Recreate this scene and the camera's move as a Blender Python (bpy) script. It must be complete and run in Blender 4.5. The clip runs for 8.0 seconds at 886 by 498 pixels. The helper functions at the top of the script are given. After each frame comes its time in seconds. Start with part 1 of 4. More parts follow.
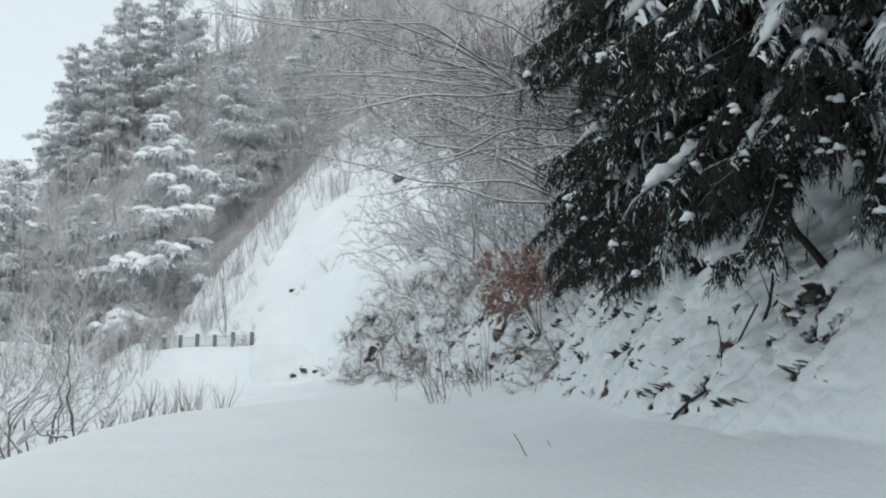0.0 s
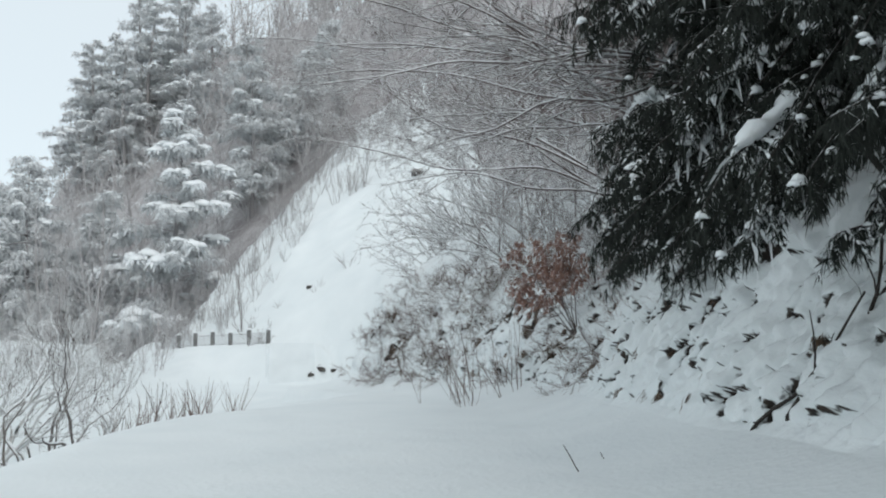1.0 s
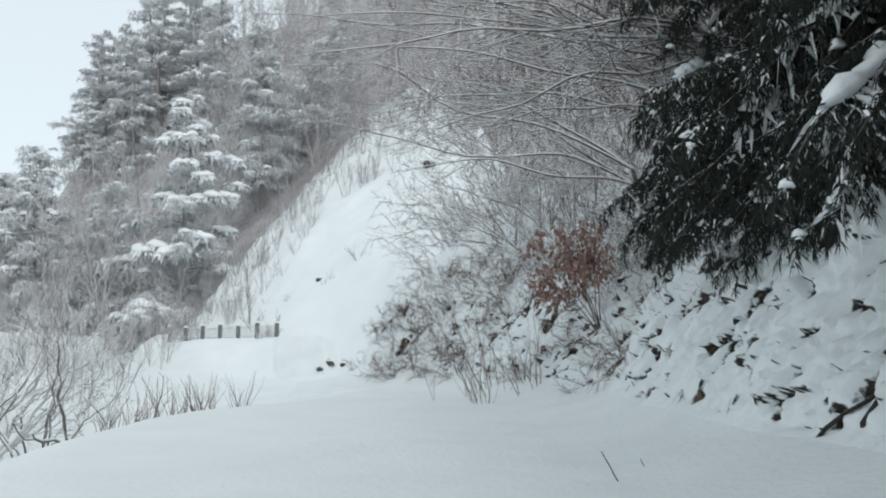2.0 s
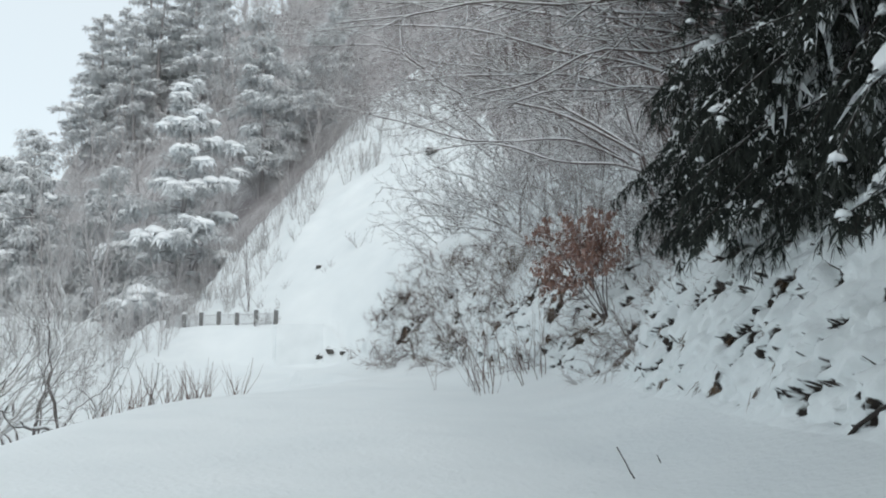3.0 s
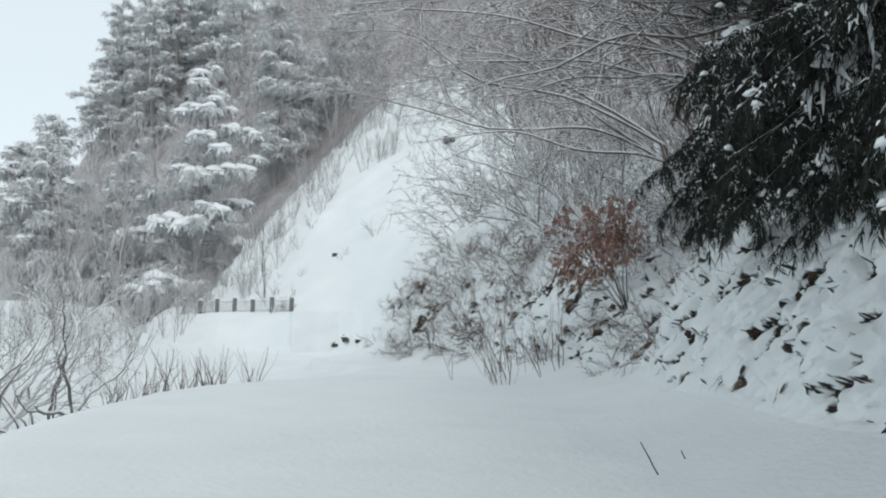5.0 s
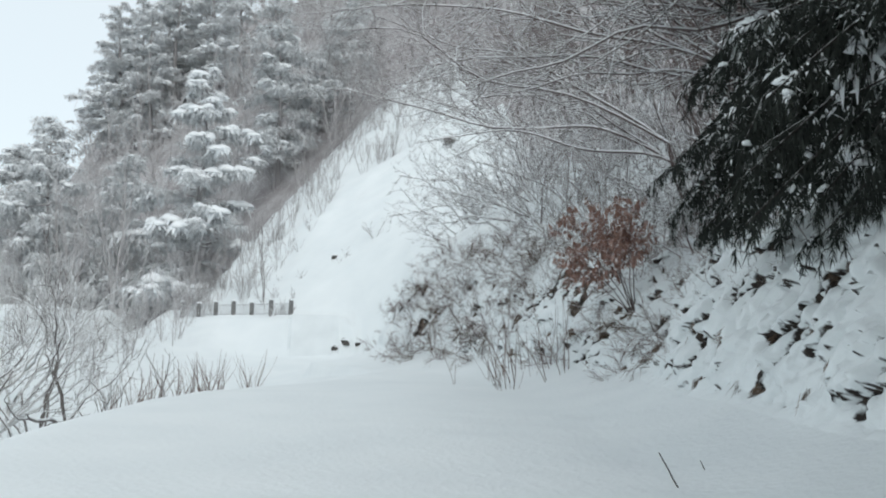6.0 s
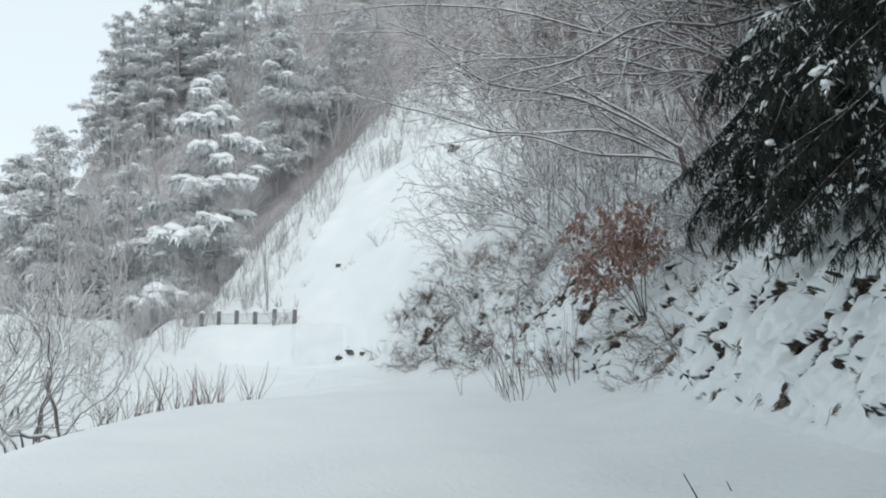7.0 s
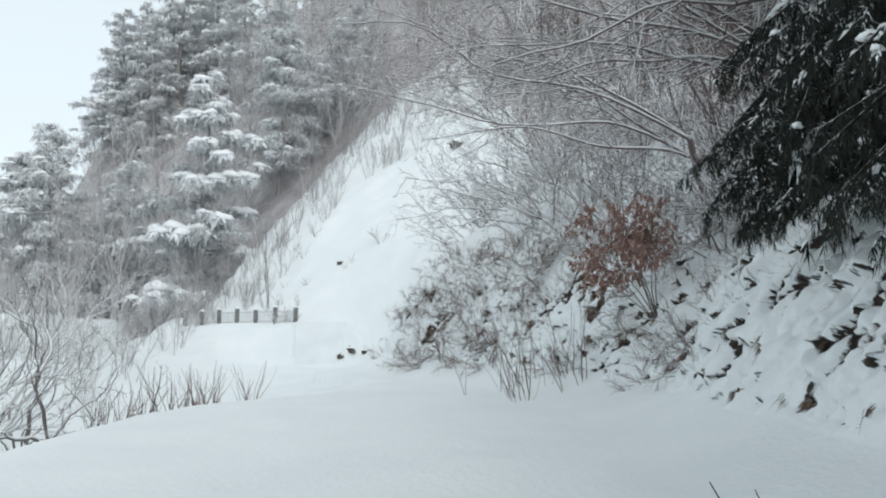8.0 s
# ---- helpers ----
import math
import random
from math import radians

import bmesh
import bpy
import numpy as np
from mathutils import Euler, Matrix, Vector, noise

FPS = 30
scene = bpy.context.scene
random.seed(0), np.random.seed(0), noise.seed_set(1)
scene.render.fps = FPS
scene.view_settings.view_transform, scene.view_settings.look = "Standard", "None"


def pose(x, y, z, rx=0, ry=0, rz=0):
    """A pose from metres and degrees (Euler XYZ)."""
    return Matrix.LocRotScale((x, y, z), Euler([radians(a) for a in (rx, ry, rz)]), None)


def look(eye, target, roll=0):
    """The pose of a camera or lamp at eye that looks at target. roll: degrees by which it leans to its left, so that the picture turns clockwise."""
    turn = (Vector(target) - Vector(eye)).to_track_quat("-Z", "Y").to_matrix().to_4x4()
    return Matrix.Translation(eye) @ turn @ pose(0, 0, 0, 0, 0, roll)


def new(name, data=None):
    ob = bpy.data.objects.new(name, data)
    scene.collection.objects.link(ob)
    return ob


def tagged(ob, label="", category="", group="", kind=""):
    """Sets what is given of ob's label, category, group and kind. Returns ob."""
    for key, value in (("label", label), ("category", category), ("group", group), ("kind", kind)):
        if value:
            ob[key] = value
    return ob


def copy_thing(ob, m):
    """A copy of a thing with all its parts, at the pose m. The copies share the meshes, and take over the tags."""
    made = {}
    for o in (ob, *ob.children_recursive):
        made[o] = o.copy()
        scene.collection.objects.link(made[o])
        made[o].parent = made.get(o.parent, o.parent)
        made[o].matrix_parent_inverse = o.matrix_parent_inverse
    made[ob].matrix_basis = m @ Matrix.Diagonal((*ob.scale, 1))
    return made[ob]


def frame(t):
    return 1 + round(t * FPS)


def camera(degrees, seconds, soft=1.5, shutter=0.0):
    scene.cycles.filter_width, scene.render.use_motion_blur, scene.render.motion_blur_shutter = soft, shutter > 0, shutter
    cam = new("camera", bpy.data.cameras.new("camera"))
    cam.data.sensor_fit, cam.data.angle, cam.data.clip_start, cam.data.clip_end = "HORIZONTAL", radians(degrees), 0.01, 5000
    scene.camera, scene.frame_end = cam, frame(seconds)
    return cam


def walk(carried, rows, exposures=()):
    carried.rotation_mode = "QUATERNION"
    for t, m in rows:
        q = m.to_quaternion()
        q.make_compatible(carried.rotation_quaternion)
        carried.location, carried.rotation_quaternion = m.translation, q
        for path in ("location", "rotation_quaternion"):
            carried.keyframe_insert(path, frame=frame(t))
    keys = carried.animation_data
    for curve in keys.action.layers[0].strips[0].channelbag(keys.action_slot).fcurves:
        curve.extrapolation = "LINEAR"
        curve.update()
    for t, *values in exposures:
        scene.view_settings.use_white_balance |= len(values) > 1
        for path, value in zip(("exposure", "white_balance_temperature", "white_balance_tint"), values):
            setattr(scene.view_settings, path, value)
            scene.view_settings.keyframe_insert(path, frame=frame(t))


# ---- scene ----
import functools

cam = camera(50.9, 8.0, soft=2.0)
PATH = [
    (0, (-0.132, -0.207, 1.278), (0.122, 1.759, 1.538), -0.2),
    (0.5, (-0.135, 0.641, 1.309), (0.094, 2.611, 1.565), -0.2),
    (1, (-0.136, 1.388, 1.326), (0.081, 3.36, 1.581), -0.4),
    (1.5, (-0.151, 1.999, 1.331), (0.049, 3.973, 1.585), -0.2),
    (3, (-0.174, 3.012, 1.33), (0.022, 4.99, 1.552), 0.6),
    (3.5, (-0.209, 3.1, 1.312), (-0.028, 5.08, 1.526), 1.0),
    (4, (-0.199, 3.176, 1.333), (-0.034, 5.16, 1.523), 1.3),
    (4.5, (-0.189, 3.159, 1.332), (-0.027, 5.143, 1.526), 1.4),
    (6, (-0.222, 3.673, 1.36), (-0.058, 5.656, 1.564), 1.2),
    (6.5, (-0.205, 3.93, 1.393), (-0.052, 5.914, 1.598), 1.2),
    (7, (-0.204, 4.174, 1.41), (-0.05, 6.156, 1.63), 0.9),
    (7.5, (-0.185, 4.478, 1.411), (-0.035, 6.46, 1.632), 0.8),
    (8, (-0.173, 4.759, 1.406), (-0.024, 6.742, 1.623), 0.8),
]
walk(cam, [(t, look(eye, target, roll)) for t, eye, target, roll in PATH],
     exposures=[(0, -0.04), (3, 0.0), (3.5, -0.08), (4, -0.01), (4.5, -0.04), (6, 0.03), (8, 0.07)])

# ---- light: a bright overcast winter sky and a very soft high sun ----
SUN_EL, SUN_AZ = 36.0, 166.0
world = bpy.data.worlds.new("overcast")
scene.world = world
world.use_nodes = True
wn, wl = world.node_tree.nodes, world.node_tree.links
sky = wn.new("ShaderNodeTexSky")
sky.sky_type, sky.sun_disc = "NISHITA", False
sky.sun_elevation, sky.sun_rotation = radians(SUN_EL), radians(SUN_AZ)
clear = wn["Background"]
clear.inputs[1].default_value = 0.03
wl.new(sky.outputs[0], clear.inputs[0])
cloud = wn.new("ShaderNodeBackground")
cloud.inputs[0].default_value = (0.895, 0.98, 0.995, 1)
cloud.inputs[1].default_value = 0.79
both = wn.new("ShaderNodeAddShader")
wl.new(clear.outputs[0], both.inputs[0])
wl.new(cloud.outputs[0], both.inputs[1])
wl.new(both.outputs[0], wn["World Output"].inputs[0])
sun = new("sun", bpy.data.lights.new("sun", "SUN"))
sun.data.energy, sun.data.angle, sun.data.color = 0.78, radians(35), (1.0, 0.97, 0.93)
az = radians(SUN_AZ)
sun.matrix_world = look((0, 0, 50), (0 - math.sin(az) * 50, 0 - math.cos(az) * 50, 50 - 50 * math.tan(radians(SUN_EL))))


# ---- materials ----
def mat(name):
    m = bpy.data.materials.new(name)
    m.use_nodes = True
    nt = m.node_tree
    return m, nt.nodes, nt.links, nt.nodes["Principled BSDF"]


def noise_node(n, l, scale, detail=4.0, rough=0.55, coord="Object"):
    tc = n.new("ShaderNodeTexCoord")
    nz = n.new("ShaderNodeTexNoise")
    nz.inputs["Scale"].default_value, nz.inputs["Detail"].default_value = scale, detail
    nz.inputs["Roughness"].default_value = rough
    l.new(tc.outputs[coord], nz.inputs["Vector"])
    return nz.outputs["Fac"]


def ramp(n, l, fac, stops):
    r = n.new("ShaderNodeValToRGB")
    while len(r.color_ramp.elements) < len(stops):
        r.color_ramp.elements.new(0.5)
    for e, (p, c) in zip(r.color_ramp.elements, stops):
        e.position, e.color = p, (*c, 1)
    l.new(fac, r.inputs[0])
    return r.outputs[0]


def maths(n, l, op, a, b):
    k = n.new("ShaderNodeMath")
    k.operation = op
    for i, v in enumerate((a, b)):
        if isinstance(v, (int, float)):
            k.inputs[i].default_value = v
        else:
            l.new(v, k.inputs[i])
    return k.outputs[0]


def blend(n, l, fac, a, b):
    x = n.new("ShaderNodeMix")
    x.data_type = "RGBA"
    for sock, v in ((x.inputs[0], fac), (x.inputs[6], a), (x.inputs[7], b)):
        if isinstance(v, tuple):
            sock.default_value = (*v, 1)
        elif isinstance(v, (int, float)):
            sock.default_value = v
        else:
            l.new(v, sock)
    return x.outputs[2]


def bump(n, l, bsdf, pairs, dist=0.02):
    last = None
    for fac, strength in pairs:
        b = n.new("ShaderNodeBump")
        b.inputs["Strength"].default_value, b.inputs["Distance"].default_value = strength, dist
        l.new(fac, b.inputs["Height"])
        if last:
            l.new(last, b.inputs["Normal"])
        last = b.outputs[0]
    l.new(last, bsdf.inputs["Normal"])


def up_mask(n, l, low, high, scale, amount):
    """White where the surface looks up, its edge broken by noise."""
    g = n.new("ShaderNodeNewGeometry")
    sep = n.new("ShaderNodeSeparateXYZ")
    l.new(g.outputs["Normal"], sep.inputs[0])
    nz = noise_node(n, l, scale, 3)
    v = maths(n, l, "ADD", sep.outputs[2], maths(n, l, "MULTIPLY", maths(n, l, "SUBTRACT", nz, 0.5), amount))
    mr = n.new("ShaderNodeMapRange")
    mr.inputs["From Min"].default_value, mr.inputs["From Max"].default_value = low, high
    l.new(v, mr.inputs["Value"])
    return mr.outputs[0]


SNOW = (0.86, 0.885, 0.90)


def snow_material():
    m, n, l, b = mat("snow")
    l.new(ramp(n, l, noise_node(n, l, 0.8), [(0.3, (0.83, 0.86, 0.88)), (0.7, (0.88, 0.90, 0.91))]), b.inputs["Base Color"])
    b.inputs["Roughness"].default_value = 0.75
    b.inputs["Specular IOR Level"].default_value = 0.2
    bump(n, l, b, [(noise_node(n, l, 3.0), 0.35), (noise_node(n, l, 40.0, 2), 0.2)], 0.05)
    return m


def ground_material():
    m, n, l, b = mat("snow_ground")
    # near-black earth: bare soil with the shade of the pockets painted in
    soil_shade = ramp(n, l, noise_node(n, l, 9.0), [(0.35, (0.016, 0.014, 0.013)), (0.6, (0.045, 0.035, 0.029)), (0.8, (0.11, 0.088, 0.07))])
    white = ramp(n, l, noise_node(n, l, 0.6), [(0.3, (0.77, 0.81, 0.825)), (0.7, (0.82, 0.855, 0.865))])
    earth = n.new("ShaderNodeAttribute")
    earth.attribute_name = "earth_shade"
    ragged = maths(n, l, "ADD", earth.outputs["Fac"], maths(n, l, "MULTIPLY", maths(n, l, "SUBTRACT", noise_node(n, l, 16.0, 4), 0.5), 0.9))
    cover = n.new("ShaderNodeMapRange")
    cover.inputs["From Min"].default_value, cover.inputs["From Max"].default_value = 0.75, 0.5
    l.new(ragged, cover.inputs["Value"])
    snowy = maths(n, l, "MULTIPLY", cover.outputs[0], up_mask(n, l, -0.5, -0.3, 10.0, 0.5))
    l.new(blend(n, l, snowy, soil_shade, white), b.inputs["Base Color"])
    b.inputs["Roughness"].default_value = 0.8
    b.inputs["Specular IOR Level"].default_value = 0.2
    bump(n, l, b, [(noise_node(n, l, 1.6), 0.3), (noise_node(n, l, 12.0, 4), 0.28), (noise_node(n, l, 90.0, 2), 0.04)], 0.06)
    return m


def frosted(name, dark, light, low, high, scale=14.0, amount=0.6, rough=0.85, tint=SNOW):
    """A surface with snow or rime caught on its upper side."""
    m, n, l, b = mat(name)
    g = n.new("ShaderNodeNewGeometry")
    body = blend(n, l, g.outputs["Random Per Island"], dark, light)
    l.new(blend(n, l, up_mask(n, l, low, high, scale, amount), body, tint), b.inputs["Base Color"])
    b.inputs["Roughness"].default_value = rough
    b.inputs["Specular IOR Level"].default_value = 0.2
    return m


def plain(name, a, c, scale, rough=0.9, strength=0.4):
    m, n, l, b = mat(name)
    nz = noise_node(n, l, scale)
    l.new(ramp(n, l, nz, [(0.3, a), (0.7, c)]), b.inputs["Base Color"])
    b.inputs["Roughness"].default_value = rough
    bump(n, l, b, [(nz, strength)], 0.01)
    return m


def floor_material():
    m, n, l, b = mat("woodland_floor")
    litter = ramp(n, l, noise_node(n, l, 7.0), [(0.35, (0.23, 0.205, 0.208)), (0.65, (0.36, 0.33, 0.335))])
    mask = ramp(n, l, noise_node(n, l, 0.5, 8, 0.7), [(0.35, (0, 0, 0)), (0.75, (0.55, 0.55, 0.55))])
    l.new(blend(n, l, mask, litter, SNOW), b.inputs["Base Color"])
    b.inputs["Roughness"].default_value = 0.9
    bump(n, l, b, [(noise_node(n, l, 4.0), 0.15)], 0.05)
    return m


M_SNOW, M_GROUND, M_FLOOR = snow_material(), ground_material(), floor_material()
M_BARK = frosted("bark_near", (0.022, 0.018, 0.017), (0.05, 0.042, 0.038), 0.6, 0.9)
M_STALK = frosted("bark_grey", (0.1, 0.085, 0.08), (0.2, 0.18, 0.17), 0.15, 0.6, 12)
M_TWIG = frosted("twig_snowy", (0.08, 0.061, 0.058), (0.18, 0.142, 0.135), 0.2, 0.68, 18)
# pale twig grey: a rime coat with distance haze painted into it
M_RIMEHAZE = frosted("twig_rime_haze", (0.39, 0.37, 0.374), (0.59, 0.57, 0.574), 0.1, 0.9, 4)
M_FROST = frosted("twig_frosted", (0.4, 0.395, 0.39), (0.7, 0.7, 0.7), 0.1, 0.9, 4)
# bark lightened so its colour also carries the haze
M_RIMEHAZE_BARK = frosted("bark_rime_haze", (0.3, 0.285, 0.285), (0.42, 0.4, 0.4), 0.3, 0.8, 3)
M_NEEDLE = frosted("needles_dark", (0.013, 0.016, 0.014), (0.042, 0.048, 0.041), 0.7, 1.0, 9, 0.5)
# needle colour lifted towards snow to paint in the haze of distance
M_RIMEHAZE_NEEDLE = frosted("needles_rime_haze", (0.47, 0.485, 0.495), (0.75, 0.765, 0.775), 0.45, 1.0, 2, 0.8)
M_GRASS = frosted("dead_grass", (0.07, 0.048, 0.036), (0.24, 0.17, 0.12), 0.6, 0.9, 12)
M_LEAF = frosted("dead_leaves", (0.2, 0.11, 0.09), (0.4, 0.25, 0.205), 0.28, 0.92, 10)
M_BRUSH = frosted("brush_brown", (0.12, 0.085, 0.08), (0.25, 0.185, 0.172), 0.4, 0.9, 12)
M_STEM = frosted("weed_stems", (0.12, 0.085, 0.075), (0.26, 0.2, 0.175), 0.5, 0.9, 12)
M_ROCK = plain("rock_dark", (0.03, 0.028, 0.027), (0.12, 0.11, 0.10), 8)
M_SOIL = plain("frozen_earth", (0.03, 0.024, 0.02), (0.13, 0.09, 0.065), 16, 0.95, 0.8)
M_CONCRETE = plain("snow_plastered_concrete", (0.68, 0.72, 0.735), (0.76, 0.80, 0.815), 0.9)
M_POST = plain("weathered_post", (0.13, 0.13, 0.13), (0.22, 0.22, 0.215), 6)
M_WIRE = plain("wire_frosted", (0.45, 0.46, 0.47), (0.6, 0.61, 0.62), 8)


# ---- mesh tools ----
def mesh_of(name, verts, faces, material, smooth=True):
    me = bpy.data.meshes.new(name)
    if isinstance(faces, np.ndarray):
        me.vertices.add(len(verts))
        me.vertices.foreach_set("co", np.asarray(verts, np.float32).ravel())
        me.loops.add(faces.size)
        me.loops.foreach_set("vertex_index", faces.ravel().astype(np.int32))
        me.polygons.add(len(faces))
        me.polygons.foreach_set("loop_start", (np.arange(len(faces)) * faces.shape[1]).astype(np.int32))
        me.update(calc_edges=True)
    else:
        me.from_pydata(np.asarray(verts).tolist(), [], faces)
    me.materials.append(material)
    me.polygons.foreach_set("use_smooth", np.full(len(me.polygons), smooth))
    me.update()
    return me


def part(name, data, parent, label=""):
    """One mesh as a part under a thing or under a part."""
    ob = new(name, data)
    ob.parent = parent
    return tagged(ob, label)


def thing(name, place, label, category, group="", data=None, kind=""):
    ob = new(name, data)
    ob.location = place
    return tagged(ob, label, category, group, kind)


def unit(v):
    v = np.asarray(v, float)
    return v / (np.linalg.norm(v) + 1e-9)


def tubes(lines, sides=5, lift=0.0, flat=1.0):
    """Tapered tubes along polylines [(points, radii)]. lift and flat make the load of snow on top of them."""
    V, F, k = [], [], 0
    ang = np.arange(sides) / sides * 2 * np.pi
    ca, sa = np.cos(ang), np.sin(ang)
    for pts, rad in lines:
        n = len(pts)
        tan = np.gradient(pts, axis=0)
        tan /= np.linalg.norm(tan, axis=1)[:, None] + 1e-9
        ref = np.where(np.abs(tan[:, 2:3]) > 0.92, [[1.0, 0, 0]], [[0, 0, 1.0]])
        a = np.cross(tan, ref)
        a /= np.linalg.norm(a, axis=1)[:, None] + 1e-9
        b = np.cross(a, tan)
        ring = (pts[:, None] + rad[:, None, None] * (ca[None, :, None] * a[:, None] + flat * sa[None, :, None] * b[:, None]))
        if lift:
            ring[:, :, 2] += (lift * rad)[:, None]
        V.append(ring.reshape(-1, 3))
        i = np.arange(n - 1)[:, None] * sides + np.arange(sides)[None] + k
        j = np.arange(n - 1)[:, None] * sides + (np.arange(sides)[None] + 1) % sides + k
        F.append(np.stack([i, j, j + sides, i + sides], -1).reshape(-1, 4))
        k += n * sides
    return np.concatenate(V), np.concatenate(F)


def blades(p, d, length, width, rng, curl=0.35):
    """Narrow bent leaves from points p along d, each of four triangles."""
    n = len(p)
    side = rng.normal(size=(n, 3))
    side -= d * (side * d).sum(1)[:, None]
    side /= np.linalg.norm(side, axis=1)[:, None] + 1e-9
    w = (side * width[:, None])
    mid = p + d * (length * 0.5)[:, None]
    tip = p + d * length[:, None]
    tip[:, 2] -= curl * length
    tip += rng.normal(size=(n, 3)) * (length * 0.12)[:, None]
    V = np.stack([p - w * 0.35, p + w * 0.35, mid + w, mid - w, tip + w * 0.15, tip - w * 0.15], 1).reshape(-1, 3)
    k = np.arange(n)[:, None] * 6
    F = np.concatenate([k + [[0, 1, 2, 3]], k + [[3, 2, 4, 5]]], 0)
    return V, F


def needles(p, d, length, width, rng, curl=0.35):
    """Slim drooping shoots from points p along d, each one kite of two triangles."""
    n = len(p)
    side = rng.normal(size=(n, 3))
    side -= d * (side * d).sum(1)[:, None]
    side /= np.linalg.norm(side, axis=1)[:, None] + 1e-9
    mid = p + d * (length * 0.45)[:, None]
    tip = p + d * length[:, None] + rng.normal(size=(n, 3)) * (length * 0.12)[:, None]
    tip[:, 2] -= curl * length
    V = np.stack([p, mid + side * width[:, None], tip, mid - side * width[:, None]], 1).reshape(-1, 3)
    return V, np.arange(n)[:, None] * 4 + [[0, 1, 2, 3]]


def lump(rng, size, rings=5, seg=9, rough=0.18):
    """An uneven domed heap with a flat underside."""
    V, F = [], []
    ph = rng.uniform(0, 6.28, 6)
    for i in range(rings + 1):
        el = i / rings * np.pi / 2
        for j in range(seg):
            a = j / seg * 2 * np.pi
            r = 1 + rough * (np.sin(2 * a + ph[0]) + np.sin(3 * a + ph[1] + 2 * el) * 0.7 + np.sin(5 * a + ph[2]) * 0.4)
            V.append((size[0] * r * np.cos(el) * np.cos(a), size[1] * r * np.cos(el) * np.sin(a), size[2] * (np.sin(el) * (1 + rough * np.sin(a + ph[3])) - 0.12 * (i == 0))))
    for i in range(rings):
        for j in range(seg):
            F.append((i * seg + j, i * seg + (j + 1) % seg, (i + 1) * seg + (j + 1) % seg, (i + 1) * seg + j))
    F.append(tuple(range(seg - 1, -1, -1)))
    return np.array(V), F


def shoot(rng, start, way, length, radius, n=7, wander=0.18, pull=0.0, tip=0.25):
    """A wandering polyline; pull bends it up (plus) or down (minus)."""
    d = unit(way)
    pts = [np.array(start, float)]
    step = length / (n - 1)
    for _ in range(n - 1):
        d = unit(d + rng.normal(size=3) * wander + np.array([0, 0, pull]))
        pts.append(pts[-1] + d * step)
    return np.array(pts), np.linspace(radius, radius * tip, n)


def branch_out(rng, line, levels, every, shrink, pull, wander=0.2, spread=0.9, first=0.25, thin=0.55, flat=1.0, least=0.0022, seg=5):
    """All side shoots of a polyline, level by level."""
    made = []
    pts, rad = line
    length = np.linalg.norm(np.diff(pts, axis=0), axis=1).sum()
    count = max(2, int(length / every))
    for k in range(count):
        f = first + (1 - first) * (k + rng.uniform(0, 1)) / count
        i = min(int(f * (len(pts) - 1)), len(pts) - 2)
        u = f * (len(pts) - 1) - i
        p = pts[i] * (1 - u) + pts[i + 1] * u
        t = unit(pts[i + 1] - pts[i])
        s = rng.normal(size=3)
        s[2] *= flat
        s = unit(s - t * (s @ t))
        ln = length * shrink * (1.15 - 0.6 * f) * rng.uniform(0.6, 1.2)
        kid = shoot(rng, p, t + s * spread, ln, max(rad[i] * thin, least), seg if levels > 1 else seg - 1, wander, pull)
        made.append(kid)
        if levels > 1:
            made += branch_out(rng, kid, levels - 1, every * 0.55, shrink, pull, wander, spread, 0.2, thin, flat, least, seg)
    return made


# ---- ground ----
@functools.lru_cache(None)
def wave_table(seed):
    return np.random.RandomState(seed).uniform(-1, 1, (64, 64))


def wave(x, y, scale, seed):
    """Smooth value noise in about -1..1."""
    tab = wave_table(seed)
    u, v = x / scale + seed * 3.7, y / scale + seed * 1.3
    i, j = np.floor(u).astype(int), np.floor(v).astype(int)
    a, b = u - i, v - j
    a, b = a * a * (3 - 2 * a), b * b * (3 - 2 * b)
    t = lambda p, q: tab[p % 64, q % 64]
    return (t(i, j) * (1 - a) + t(i + 1, j) * a) * (1 - b) + (t(i, j + 1) * (1 - a) + t(i + 1, j + 1) * a) * b


def soft_max(a, b, k):
    h = np.clip(0.5 + 0.5 * (a - b) / k, 0, 1)
    return b + (a - b) * h + k * h * (1 - h)


def bank_foot(y):
    return np.interp(y, [-20, 8, 12, 15.5, 20, 24, 28, 33, 35, 37, 45, 60], [3.3, 3.35, 3.45, 3.6, 4.05, 3.4, 2.6, 0.7, -0.4, 0.5, 5.5, 12])


